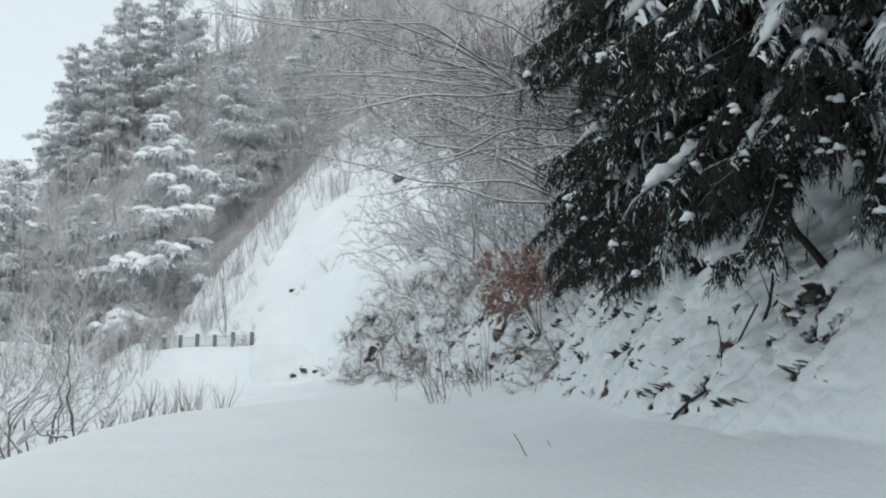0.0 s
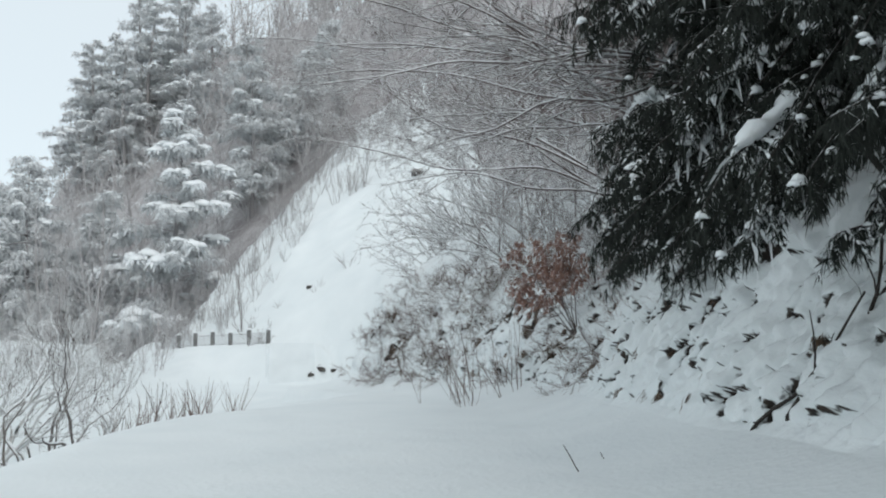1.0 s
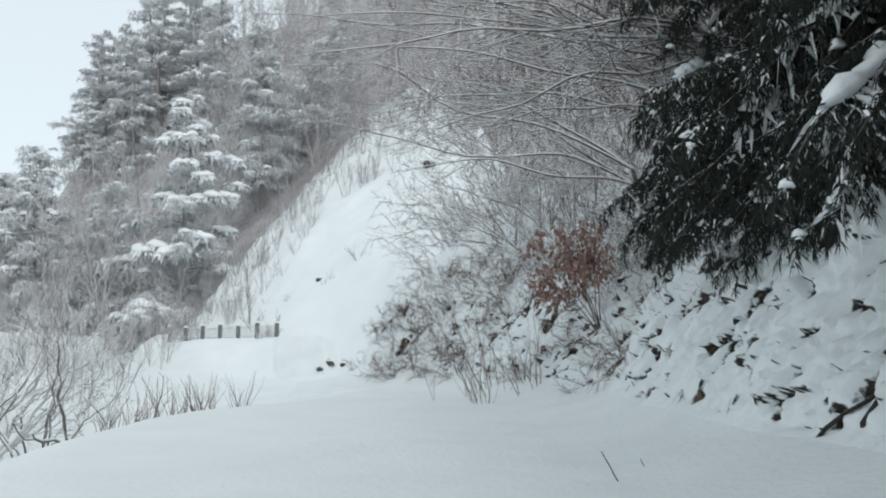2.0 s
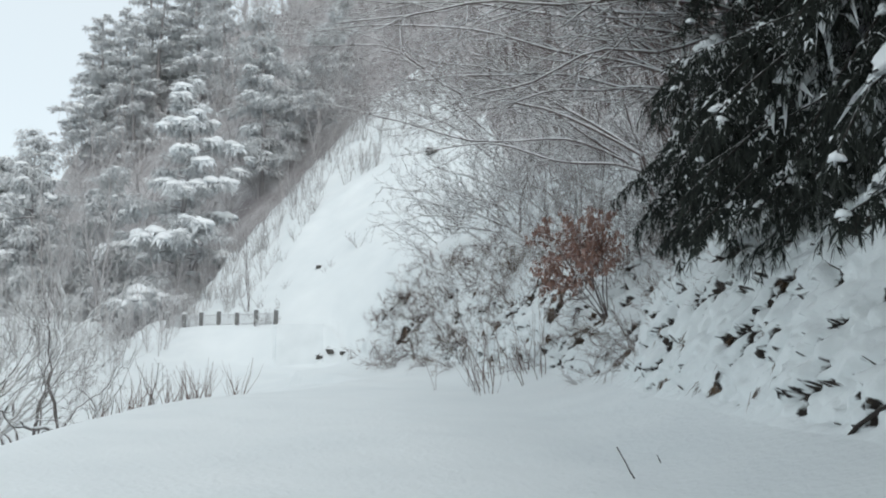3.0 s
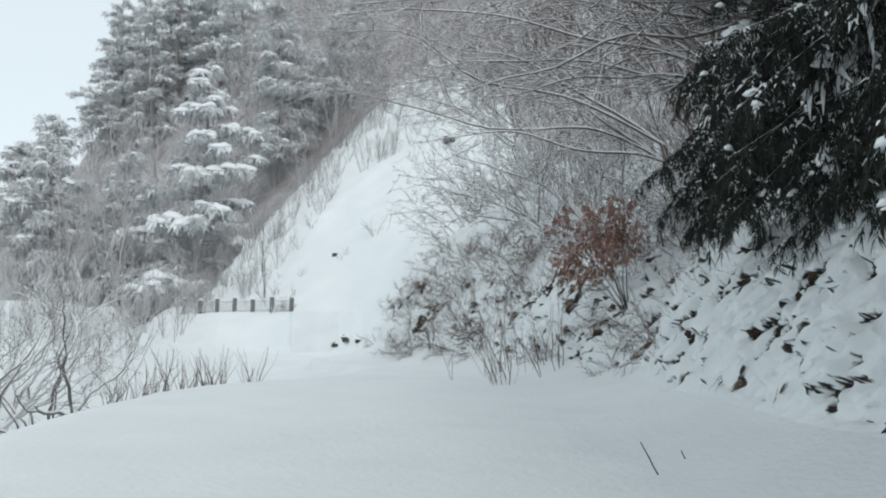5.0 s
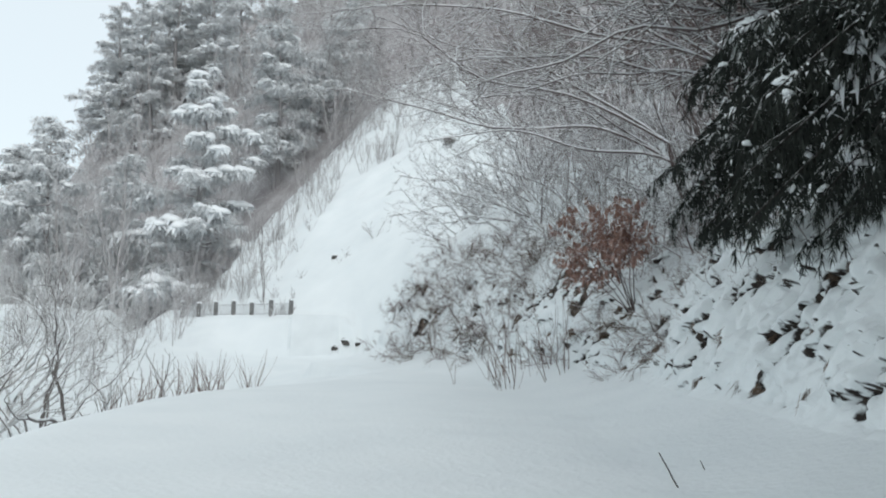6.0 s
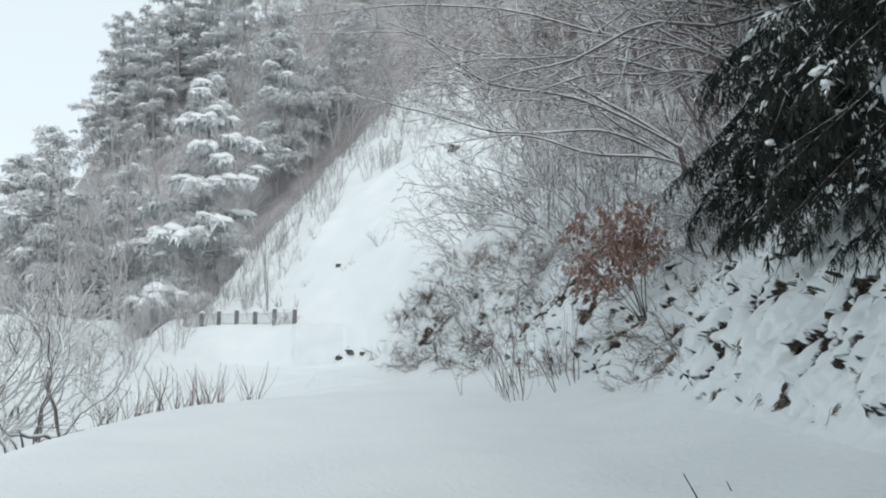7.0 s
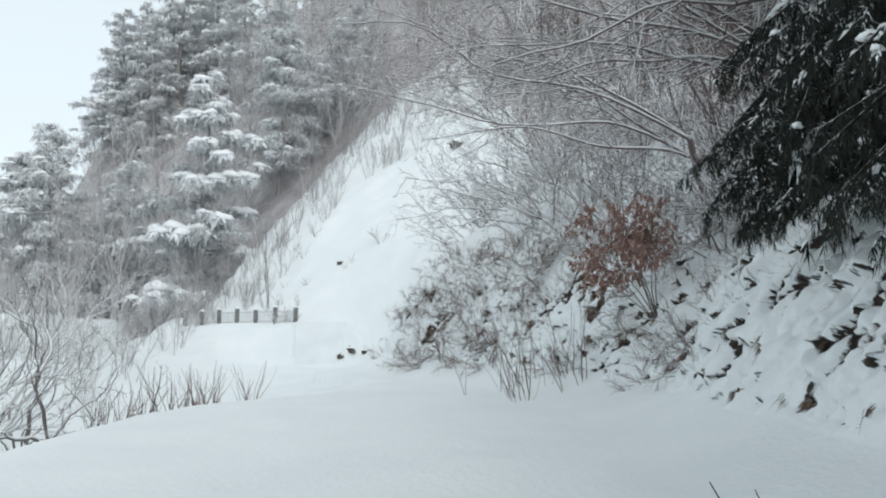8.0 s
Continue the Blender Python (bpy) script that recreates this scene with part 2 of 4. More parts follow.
def height(x, y, fine=True):
    x, y = np.asarray(x, float), np.asarray(y, float)
    road = 0.02 * np.clip(y, -60, 60)
    edge = np.interp(y, [-20, 17, 20, 22.5, 25, 30, 45], [-3.5, -3.55, -3.4, -2.5, -1.0, 0.5, 0.5])
    d = np.maximum(edge - x, 0)
    z = road - 0.16 * d - 0.16 * np.maximum(d - 0.4, 0) ** 1.2 * np.interp(y, [20, 26], [1, 0.15])
    z = np.maximum(z, np.interp(y, [10, 30, 46], [-2.5, -0.9, 0.6]))
    # slope beyond the hollow on the valley side
    z = soft_max(z, np.minimum(0.2 + 0.13 * (y - 33) + 0.05 * (-12 - x), 2.6 + 0.02 * (y - 60) + 0.8 * wave(x, y, 9, 30) + 0.15 * wave(x, y, 3, 31)) - 4 * np.clip(1 - np.abs(x + 13) / 2.5, 0, 1) * np.clip((y - 38) / 4, 0, 1) - 0.7 * np.maximum(x + 10, 0), 1.0)
    # terrace that carries the fence
    yf = 49 + (-3.7 - np.minimum(x, -3.7)) * 1.02
    front = np.maximum(yf - 0.6 - y, 0)
    t = 2.62 - np.interp(x, [-7.5, -3.7], [0.28, 1.15]) * front - 0.9 * np.maximum(-11.6 - x, 0) - 1.2 * np.maximum(x + 1.3, 0) - 0.8 * np.maximum(y - 70, 0)
    z = soft_max(z, t, 0.4)
    # open slope of the spur
    crest = np.minimum(64.8 + (x + 7.1) * 2.2, 78)
    spur = 10.4 + 0.63 * (x + 0.87) + 0.53 * (np.minimum(y, crest) - 61) - 0.9 * np.maximum(y - crest, 0)
    spur = spur - 0.9 * np.maximum(51.4 - y, 0) * np.clip((2 - x) / 3, 0, 1)
    spur = np.where(x < -11.5, spur - (-11.5 - x) * 2, spur)
    z = soft_max(z, spur, 0.5)
    # wooded mountain side behind
    hill = 17 + 0.8 * (x + 39) + 0.79 * (y - 115)
    hill = hill - 1.1 * np.maximum(-33 - x, 0)
    hill = np.where(hill > 45, 45 + (hill - 45) * 0.4, hill)
    z = soft_max(z, np.where(y > 58, hill, -50), 1.5)
    # small hollow trodden into the road snow
    z = z - 0.07 * np.exp(-((x - 3.45) / 0.22) ** 2 - ((y - 10.5) / 0.3) ** 2)
    # cut bank beside the road
    foot = bank_foot(y)
    up = np.maximum(x - foot, 0)
    e = np.maximum(x - foot + 1.6, 0)
    brow = np.interp(y, [24, 30], [0.95, 1.5])
    rise = 0.11 * np.minimum(e, 2.3) ** 2 + 1.9 * np.clip(e - 2.3, 0, brow) + 0.85 * np.maximum(e - 2.3 - brow, 0)
    bank = road - 3 * np.maximum(foot - 1.6 - x, 0) + np.where(rise > 9, 9 + (rise - 9) * 0.5, rise)
    z = soft_max(z, bank, 0.06)
    if fine:
        on = np.clip((x - foot - 0.3) / 0.7, 0, 1)
        ridge = 1 - np.abs(wave(x * 0.55 + 0.4 * wave(x, y, 1.3, 4), y, 0.42, 5))
        z = z + on * np.clip((y - 5.5) / 5, 0.25, 1) * np.clip(up, 0.15, 1) * (0.2 * wave(x, y, 1.1, 3) + 0.2 * ridge ** 1.5 + 0.06 * wave(x * 0.5, y, 0.24, 8) - 0.15)
        z = z + (1 - on) * (0.05 * wave(x, y, 2.6, 11) + 0.014 * wave(x, y, 0.7, 12))
        z = z + np.clip((y - 51) / 6, 0, 1) * (0.3 * wave(x, y, 4, 14) + 0.14 * wave(x, y, 1.3, 15) + 0.09 * wave(x, y, 0.75, 16))
    return z


def steps(stops):
    """Coordinates between stops at the given spacings."""
    out = []
    for a, b, s in stops:
        out += list(np.arange(a, b, s))
    return np.array(out + [stops[-1][1]])


def clumps(x, y):
    """Snow clumps hanging on the face of the cut bank: how far each point stands out, and where bare earth and painted
    shade fill the gaps between them (1).
    """
    e = x - bank_foot(y) + 1.6
    s = 0.11 * np.minimum(e, 2.3) ** 2 + 1.9 * np.clip(e - 2.3, 0, 0.95) + 0.9 * np.maximum(e - 3.25, 0)
    out, bare = np.zeros_like(s), np.zeros_like(s)
    for cell, deep, seed in ((0.38, 0.25, 3), (0.17, 0.11, 4)):
        rs = np.random.RandomState(seed)
        jx, jy, am = rs.uniform(0.08, 0.92, (64, 64)), rs.uniform(0.08, 0.92, (64, 64)), rs.uniform(0.25, 1.0, (64, 64))
        u = (y + 0.55 * s) / cell + 0.3 * wave(y, s, cell * 0.6, seed + 40) + 0.12 * wave(y, s, cell * 0.25, seed + 44)
        v = s / (cell * 1.6) + 0.3 * wave(y, s, cell * 0.6, seed + 42) + 0.12 * wave(y, s, cell * 0.25, seed + 46)
        i, j = np.floor(u).astype(int), np.floor(v).astype(int)
        f1, f2, amp, low = np.full(s.shape, 9.0), np.full(s.shape, 9.0), np.zeros_like(s), np.zeros_like(s)
        for di in (-1, 0, 1):
            for dj in (-1, 0, 1):
                p, q = (i + di) % 64, (j + dj) % 64
                dv = j + dj + jy[p, q] - v
                d = np.hypot(i + di + jx[p, q] - u, dv)
                near = d < f1
                f2 = np.where(near, f1, np.minimum(f2, d))
                f1, amp, low = np.where(near, d, f1), np.where(near, am[p, q], amp), np.where(near, dv, low)
        edge = np.clip((f2 - f1) / 0.6, 0, 1)
        out += deep * amp * np.sqrt(edge) * (1 + 0.7 * np.clip(low, -0.6, 0.6))
        if seed == 3:
            # earth colour laid along the creases, darkening them like shade as well
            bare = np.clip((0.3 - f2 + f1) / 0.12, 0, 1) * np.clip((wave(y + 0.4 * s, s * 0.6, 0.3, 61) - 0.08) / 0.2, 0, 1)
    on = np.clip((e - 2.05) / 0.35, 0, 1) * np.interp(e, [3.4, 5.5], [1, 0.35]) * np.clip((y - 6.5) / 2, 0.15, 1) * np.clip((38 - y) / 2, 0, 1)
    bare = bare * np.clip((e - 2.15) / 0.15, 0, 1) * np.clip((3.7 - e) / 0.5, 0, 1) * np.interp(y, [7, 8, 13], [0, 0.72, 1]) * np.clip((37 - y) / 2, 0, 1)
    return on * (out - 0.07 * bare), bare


def build_ground():
    gx = steps([(-900, -100, 80), (-100, -30, 3), (-30, -8, 0.6), (-8, 2.5, 0.25), (2.5, 3.95, 0.09), (3.95, 5.35, 0.021), (5.35, 8, 0.09), (8, 14, 0.35), (14, 40, 2), (40, 100, 6), (100, 900, 80)])
    gy = steps([(-900, -100, 80), (-100, -10, 6), (-10, 4, 0.5), (4, 8, 0.1), (8, 18, 0.045), (18, 26, 0.06), (26, 38, 0.1), (38, 66, 0.35), (66, 140, 1.5), (140, 220, 8), (220, 1000, 80)])
    X, Y = np.meshgrid(gx, gy)
    # the close columns follow the foot of the bank
    X = X + np.clip(bank_foot(Y) - 3.5, -3, 2) * np.interp(X, [-8, 2.5, 8, 14], [0, 1, 1, 0]) * np.interp(Y, [0, 4, 38, 46], [0, 1, 1, 0])
    Z = height(X, Y)
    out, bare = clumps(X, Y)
    X, Z = X - 0.95 * out, Z + 0.1 * out
    far = np.maximum(np.abs(X), np.abs(Y))
    Z = np.where(far > 150, np.interp(far, [150, 900], [1, 0.6]) * np.clip(Z, 0, 55), Z)
    nx, ny = len(gx), len(gy)
    i = (np.arange(ny - 1)[:, None] * nx + np.arange(nx - 1)[None]).reshape(-1)
    F = np.stack([i, i + 1, i + nx + 1, i + nx], -1)
    me = mesh_of("ground", np.stack([X, Y, Z], -1).reshape(-1, 3), F, M_GROUND)
    me.materials.append(M_FLOOR)
    me.attributes.new("earth_shade", "FLOAT", "POINT").data.foreach_set("value", bare.reshape(-1).astype(np.float32))
    cx, cy = X[:-1, :-1].reshape(-1), Y[:-1, :-1].reshape(-1)
    crest = np.minimum(64.8 + (cx + 7.1) * 2.2, 78)
    wooded = ((cy > np.where(cx < -11, 62, crest + 2) + wave(cx, cy, 3, 20)) | (cx > bank_foot(np.minimum(cy, 37)) + 5.5 + wave(cx, cy, 2, 21)) & (cy < 40) | (cx > 7.5 + wave(cx, cy, 3, 22)) & (cy > 38)) & (cy < 300)
    me.polygons.foreach_set("material_index", wooded.astype(np.int32))
    tagged(new("ground", me), "deep fresh snow over a mountain road and its banks", "snow", kind="structure")


build_ground()


def gz(x, y):
    return float(height(np.array([x]), np.array([y]))[0])


# ---- big conifers over the road and up the bank ----
def conifer_near(x, y, tall, reach, seed, limbs=170, dense=1.0, join=False, low=1.3, turn=(-0.5, 1.1), dip=0.45, pads=0.5, hem=(2.4, 3.6, 0.3), load=1.0, label="tall dark evergreen conifer with drooping sprays and snow pads"):
    rng = np.random.RandomState(seed)
    z0 = gz(x, y) - 0.15
    tree = thing("conifer", (x, y, z0), label, "tree", "dark conifers on the bank")
    trunk = shoot(rng, (0, 0, 0), (-0.05, 0, 1), tall, 0.2, 14, 0.03, 0.05, 0.1)
    part("trunk", mesh_of("trunk", *tubes([trunk], 9), M_BARK), tree)
    limb_lines, sec = [], []
    for k in range(limbs):
        f = ((k + rng.uniform(0, 1)) / limbs) ** 1.9
        zz = low + f * (tall - low - 0.3)
        i = min(int(zz / tall * 13), 12)
        p = trunk[0][i] + (trunk[0][i + 1] - trunk[0][i]) * 0.5
        p[2] = zz
        a = k * 2.39996 + rng.uniform(-0.3, 0.3)
        if f < 0.16:
            a = math.pi + rng.uniform(*turn)
        elif f < 0.35 and math.cos(a) > 0.5:
            a += math.pi
        ln = reach * (1 - 0.85 * f ** 2.2) * rng.uniform(0.7, 1.12)
        limb = shoot(rng, p, (math.cos(a), math.sin(a), dip if f < 0.16 else 0.25 + 0.5 * min(dip, 0)), ln, 0.028 * (1 - 0.6 * f), 9, 0.12, -0.14 if f < 0.16 else -0.13 + 0.05 * f, 0.2)
        # the underside of the crown rises from its hem towards the trunk
        out = np.hypot(limb[0][:, 0], limb[0][:, 1])
        limb[0][:, 2] = np.maximum(limb[0][:, 2], hem[0] - z0 + hem[2] * (hem[1] - out) + rng.uniform(0, 0.3))
        limb_lines.append((f, limb))
        count = int(ln / (0.08 / dense) * (0.45 if f > 0.45 else 1))
        for q in range(count):
            u = 0.3 + 0.7 * (q + rng.uniform(0, 1)) / count
            j = min(int(u * 8), 7)
            b = limb[0][j] + (limb[0][j + 1] - limb[0][j]) * (u * 8 - j)
            t = unit(limb[0][j + 1] - limb[0][j])
            s = np.cross(t, (0, 0, 1)) * (1 if q % 2 else -1)
            sec.append(shoot(rng, b, t * rng.uniform(0.2, 0.9) + s + np.array([0, 0, rng.uniform(-0.7, 0.15)]), (0.68 - 0.4 * u) * rng.uniform(0.4, 1.3), 0.008, 5, 0.2, -0.3, 0.3))
    if join:
        tagged(part("limb_mass", mesh_of("limb_mass", *tubes([l for _, l in limb_lines], 4), M_BARK), tree), kind="stuff")
    for f, limb in limb_lines[:0 if join else None]:
        part("limb", mesh_of("limb", *tubes([limb], 4), M_BARK), tree)
    P, D = [], []
    for pts, _ in sec + [l for _, l in limb_lines]:
        n = max(3, int(np.linalg.norm(np.diff(pts, axis=0), axis=1).sum() / (0.0095 / dense if not join else 0.0145 / dense)))
        u = rng.uniform(0.05, 1.0, n) * (len(pts) - 1)
        j = np.minimum(u.astype(int), len(pts) - 2)
        seg = pts[j + 1] - pts[j]
        seg /= np.linalg.norm(seg, axis=1)[:, None]
        P.append(pts[j] + (pts[j + 1] - pts[j]) * (u - j)[:, None])
        D.append(seg * 0.45 + rng.normal(size=(n, 3)) * 0.6 + [0, 0, -0.85])
    P, D = np.concatenate(P), np.concatenate(D)
    D /= np.linalg.norm(D, axis=1)[:, None]
    n = len(P)
    V, F = needles(P, D, rng.uniform(0.05, 0.12, n) / dense, rng.uniform(0.0035, 0.0075, n) / dense, rng)
    tagged(part("crown", mesh_of("crown", V, F, M_NEEDLE), tree, "dark green hanging needle sprays"), kind="stuff")
    # snow caught in patches of the sprays
    patch = wave(P[:, 0] + 0.7 * P[:, 2], P[:, 1] - 0.6 * P[:, 2], 0.3, seed)
    pick = np.nonzero((patch > 0.12) & (rng.uniform(size=n) < np.clip(patch, 0, 0.5) * 0.42))[0]
    d = D[pick] * [1, 1, 0.5]
    V, F = needles(P[pick] + [0, 0, 0.012], d, rng.uniform(0.03, 0.1, len(pick)), rng.uniform(0.005, 0.014, len(pick)), rng)
    tagged(part("snow_dust", mesh_of("snow_dust", V, F, M_SNOW), tree, "white snow caught in the sprays"), kind="stuff")
    # long pads of snow along the limbs
    for f, limb in limb_lines:
        pts = limb[0]
        if join or rng.uniform() > pads:
            continue
        a = rng.uniform(1.5, 5.5)
        u = np.linspace(a, min(a + rng.uniform(0.8, 2.0), 7.9), 14)
        j = u.astype(int)
        mid = pts[j] + (pts[j + 1] - pts[j]) * (u - j)[:, None]
        run = unit(mid[-1] - mid[0])
        if run[2] < -0.85:
            continue
        side = unit(np.cross(run, (0, 0, 1)))
        w = load * rng.uniform(0.05, 0.125)
        swell = np.sin(np.linspace(0.12, 3.0, 14)) ** 0.6 * w * (1 + 0.3 * np.sin(np.arange(14) * rng.uniform(0.8, 1.6) + rng.uniform(0, 6)) + rng.normal(size=14) * 0.14)
        mid = mid + side * (rng.normal(size=14) * 0.2 * w)[:, None] + [0, 0, 0.05]
        V, F = tubes([(mid, np.maximum(swell, 0.006))], 9, 0.25, 0.62)
        V = V + rng.normal(size=V.shape) * 0.07 * w
        V, F, k = [V], F.tolist(), len(V)
        ray = side * rng.choice([-1.0, 1.0], 46)[:, None] + rng.normal(size=(46, 3)) * 0.35 - [0, 0, 0.75]
        ray /= np.linalg.norm(ray, axis=1)[:, None]
        v, g = blades(mid[rng.randint(0, 14, 46)] + ray * w * 0.7, ray, rng.uniform(0.7, 2.3, 46) * w, rng.uniform(0.1, 0.26, 46) * w, rng, 0.5)
        V.append(v)
        F += (g + k).tolist()
        tagged(part("snow_pad", mesh_of("snow_pad", np.concatenate(V), F, M_SNOW), tree, "thick white snow pad"), kind="stuff")
    V, F, k = [], [], 0
    for pts, _ in [sec[q] for q in rng.choice(len(sec), len(sec) // 16, replace=False)]:
        for j in range(1, rng.randint(2, 4)):
            w = rng.uniform(0.018, 0.05)
            v, g = lump(rng, (w * 1.4, w * rng.uniform(0.8, 1.5), w), 2, 6, 0.25)
            V.append(v + pts[j] + [0, 0, 0.015])
            F += [tuple(q + k for q in h) for h in g]
            k += len(v)
    tagged(part("spray_snow", mesh_of("spray_snow", np.concatenate(V), F, M_SNOW), tree, "small white snow loads"), kind="stuff")
    return tree


conifer_near(6.5, 13.9, 11.0, 3.5, 4, 280, low=1.1, dip=-0.2, pads=0.6, hem=(2.25, 3.2, 0.95))
conifer_near(6.4, 8.8, 11.0, 4.4, 6, 310, low=0.9, turn=(-0.5, 1.25), dip=0.1, pads=0.95, hem=(2.1, 3.7, 0.3), load=1.4)
# unseen tree beside the start of the drive, added to shade road and bank
conifer_near(6.4, 3.4, 12.0, 4.3, 7, 170, 0.5, True)
# conifers added mostly outside the view, blocking sky light from road and bank
row = conifer_near(8.6, 1.0, 13.0, 4.6, 5, 110, 0.36, True, 1.3, (-0.7, 0.7), label="dark evergreen conifer added mostly out of view to shade the road")
for k, (x, y) in enumerate([(6.2, -2.4), (6.6, -7.0), (9.0, 5.2), (10.5, 11.5), (11.0, -3.0), (7.0, -12.0), (12.0, 14.0), (9.0, 8.2), (-6.5, -9.0), (-7.5, -15.0)]):
    copy_thing(row, pose(x, y, gz(x, y) - 0.15, 0, 0, 70 * k + 40))


def leaning_stem(x, y, goal, radius, seed):
    """A dark bare stem propped on the snow bank under the conifer."""
    rng = np.random.RandomState(seed)
    z0 = gz(x, y)
    way = np.array(goal) - [x, y, z0]
    line = shoot(rng, (0, 0, -0.1), way, np.linalg.norm(way), radius, 9, 0.1, 0.02, 0.45)
    stem = thing("leaning_stem", (x, y, z0), "dark bare stem leaning out of the bank snow", "branch")
    part("stem", mesh_of("stem", *tubes([line], 7), M_BARK), stem)
    for kid in branch_out(rng, line, 1, 0.45, 0.35, 0.02, 0.2, 0.8, 0.3, 0.4):
        part("twig", mesh_of("twig", *tubes([kid], 4), M_BARK), stem)


leaning_stem(4.0, 10.0, (4.4, 9.0, 2.75), 0.045, 1)
leaning_stem(3.9, 10.5, (4.32, 9.2, 2.4), 0.022, 2)
leaning_stem(4.9, 8.4, (4.1, 8.2, 3.3), 0.05, 4)
leaning_stem(5.1, 7.9, (4.7, 7.6, 4.0), 0.035, 5)
leaning_stem(4.45, 9.3, (4.7, 8.6, 3.0), 0.022, 6)


# ---- bare trees and shrubs ----
def bare_tree(name, place, label, lines_by_limb, trunk, bark, group="", snow=True, sides=4, load=1.0, finest=0.0035):
    tree = thing(name, place, label, "tree", group)
    if trunk is not None:
        part("trunk", mesh_of("trunk", *tubes([trunk], 8), bark), tree)
    for lines in lines_by_limb:
        limb = part("limb", mesh_of("limb", *tubes(lines, sides), bark), tree)
        if snow:
            loads = [(p, (r * 0.9 + 0.003) * load) for p, r in lines if r[0] > finest]
            if loads:
                tagged(part("snow", mesh_of("snow", *tubes(loads, 4, 1.15, 0.7), M_SNOW), limb, "white snow lying along the limb"), kind="stuff")
    return tree


def leaning_tree(x, y, seed, targets, base_r=0.085):
    """A bare tree on the bank, its limbs reaching out over the road towards targets."""
    rng = np.random.RandomState(seed)
    z0 = gz(x, y) - 0.1
    fork = np.array([-0.5, 0, 1.6])
    trunk = shoot(rng, (0, 0, 0), fork, np.linalg.norm(fork), base_r, 5, 0.05, 0, 0.8)
    limbs = []
    for tx, ty, tz in targets:
        goal = np.array([tx - x, ty - y, tz - z0])
        a = trunk[0][-1 - rng.randint(0, 2)]
        way = goal - a
        far = np.linalg.norm(way)
        n = 18
        u = np.linspace(0, 1, n)[:, None]
        pts = a + way * u + np.array([0, 0, 1.0]) * (np.sin(u * np.pi) * far * 0.07)
        for q in (2, 3.5, 6):
            pts += np.sin(u * np.pi) * np.sin(u * q * np.pi + rng.uniform(0, 6.28, 3)) * rng.normal(size=3) * far * 0.05 / q
        line = (pts, np.linspace(base_r * 0.5, 0.007, n))
        limbs.append([line] + branch_out(rng, line, 3, 0.36, 0.32, 0.02, 0.25, 0.75, 0.15, 0.5, 0.6, 0.003, seg=6))
    return bare_tree("bare_tree", (x, y, z0), "bare deciduous tree leaning over the road, snow along its limbs", limbs, trunk, M_TWIG, load=0.66, sides=3, finest=0.0055)


leaning_tree(6.8, 14.2, 21, [(0.9, 14.5, 4.4), (-0.4, 13.2, 5.0), (-0.7, 15.5, 6.3), (2.4, 17.0, 7.0), (1.2, 14.0, 6.0)])
leaning_tree(6.6, 16.6, 26, [(-1.6, 13.6, 6.7), (0.3, 12.8, 6.3), (-2.4, 16.0, 7.6), (1.5, 13.4, 7.0)])
leaning_tree(7.2, 18.5, 22, [(-1.6, 19.5, 7.0), (-2.3, 21.0, 8.4), (1.6, 18.5, 5.4), (2.6, 21.5, 9.0), (0.4, 19.0, 6.0), (0.2, 20.5, 8.8)])
leaning_tree(7.0, 24.0, 23, [(-2.0, 26.5, 7.4), (0.8, 24.5, 5.9), (-1.5, 28.5, 10.4), (2.5, 25.5, 8.2), (-3.0, 27.0, 9.3)])
leaning_tree(7.6, 32.0, 24, [(-0.9, 36.0, 10.5), (-1.5, 37.8, 12.0), (1.2, 33.5, 8.5), (2.0, 35.5, 12.5), (0.2, 34.5, 10.0)])
leaning_tree(7.6, 40.0, 25, [(-1.5, 43.0, 13.0), (-0.5, 45.0, 15.0), (2.2, 42.0, 11.5), (1.0, 44.0, 16.5)])


def shrub_proto(seed, tall, stems, levels, material, every=0.22, spread=0.55, snow=True, lean=0.35, radius=0.011, least=0.003, name="shrub", label="leafless shrub, its thin twigs coated with snow", seg=5, load=1.0, finest=0.0055, wander=0.1, join=False):
    rng = np.random.RandomState(seed)
    limbs = []
    for k in range(stems):
        a = rng.uniform(0, 6.28)
        line = shoot(rng, (math.cos(a) * 0.08, math.sin(a) * 0.08, -0.1), (math.cos(a) * lean, math.sin(a) * lean, 1), tall * rng.uniform(0.6, 1.1), radius * rng.uniform(0.7, 1.2), 8, wander, 0.02, 0.25)
        limbs.append([line] + (branch_out(rng, line, levels, every, 0.34, 0.02, 0.2, spread, least=least, seg=seg) if levels else []))
    if join:
        limbs = [sum(limbs, [])]
    ob = bare_tree(name, (0, -40, -20), label, limbs, None, material, snow=snow, sides=3, load=load, finest=finest)
    ob["category"] = "shrub"
    return ob


def scatter(proto, spots, seed, group, scale=(0.8, 1.25), lean=0.0, tip=0.0):
    """Copies of a thing on the ground; the first spot takes the thing itself."""
    rng = np.random.RandomState(seed)
    for k, (x, y) in enumerate(spots):
        s = rng.uniform(*scale)
        m = pose(0, 0, 0, rng.uniform(-lean, lean), rng.uniform(-lean, lean) - tip, 0) @ pose(0, 0, 0, 0, 0, rng.uniform(0, 360))
        m.translation = (x, y, gz(x, y) - 0.03)
        ob = proto if k == 0 else copy_thing(proto, m)
        ob.matrix_basis = m
        ob.scale = (s, s, s * rng.uniform(0.9, 1.15))
        ob["group"] = group


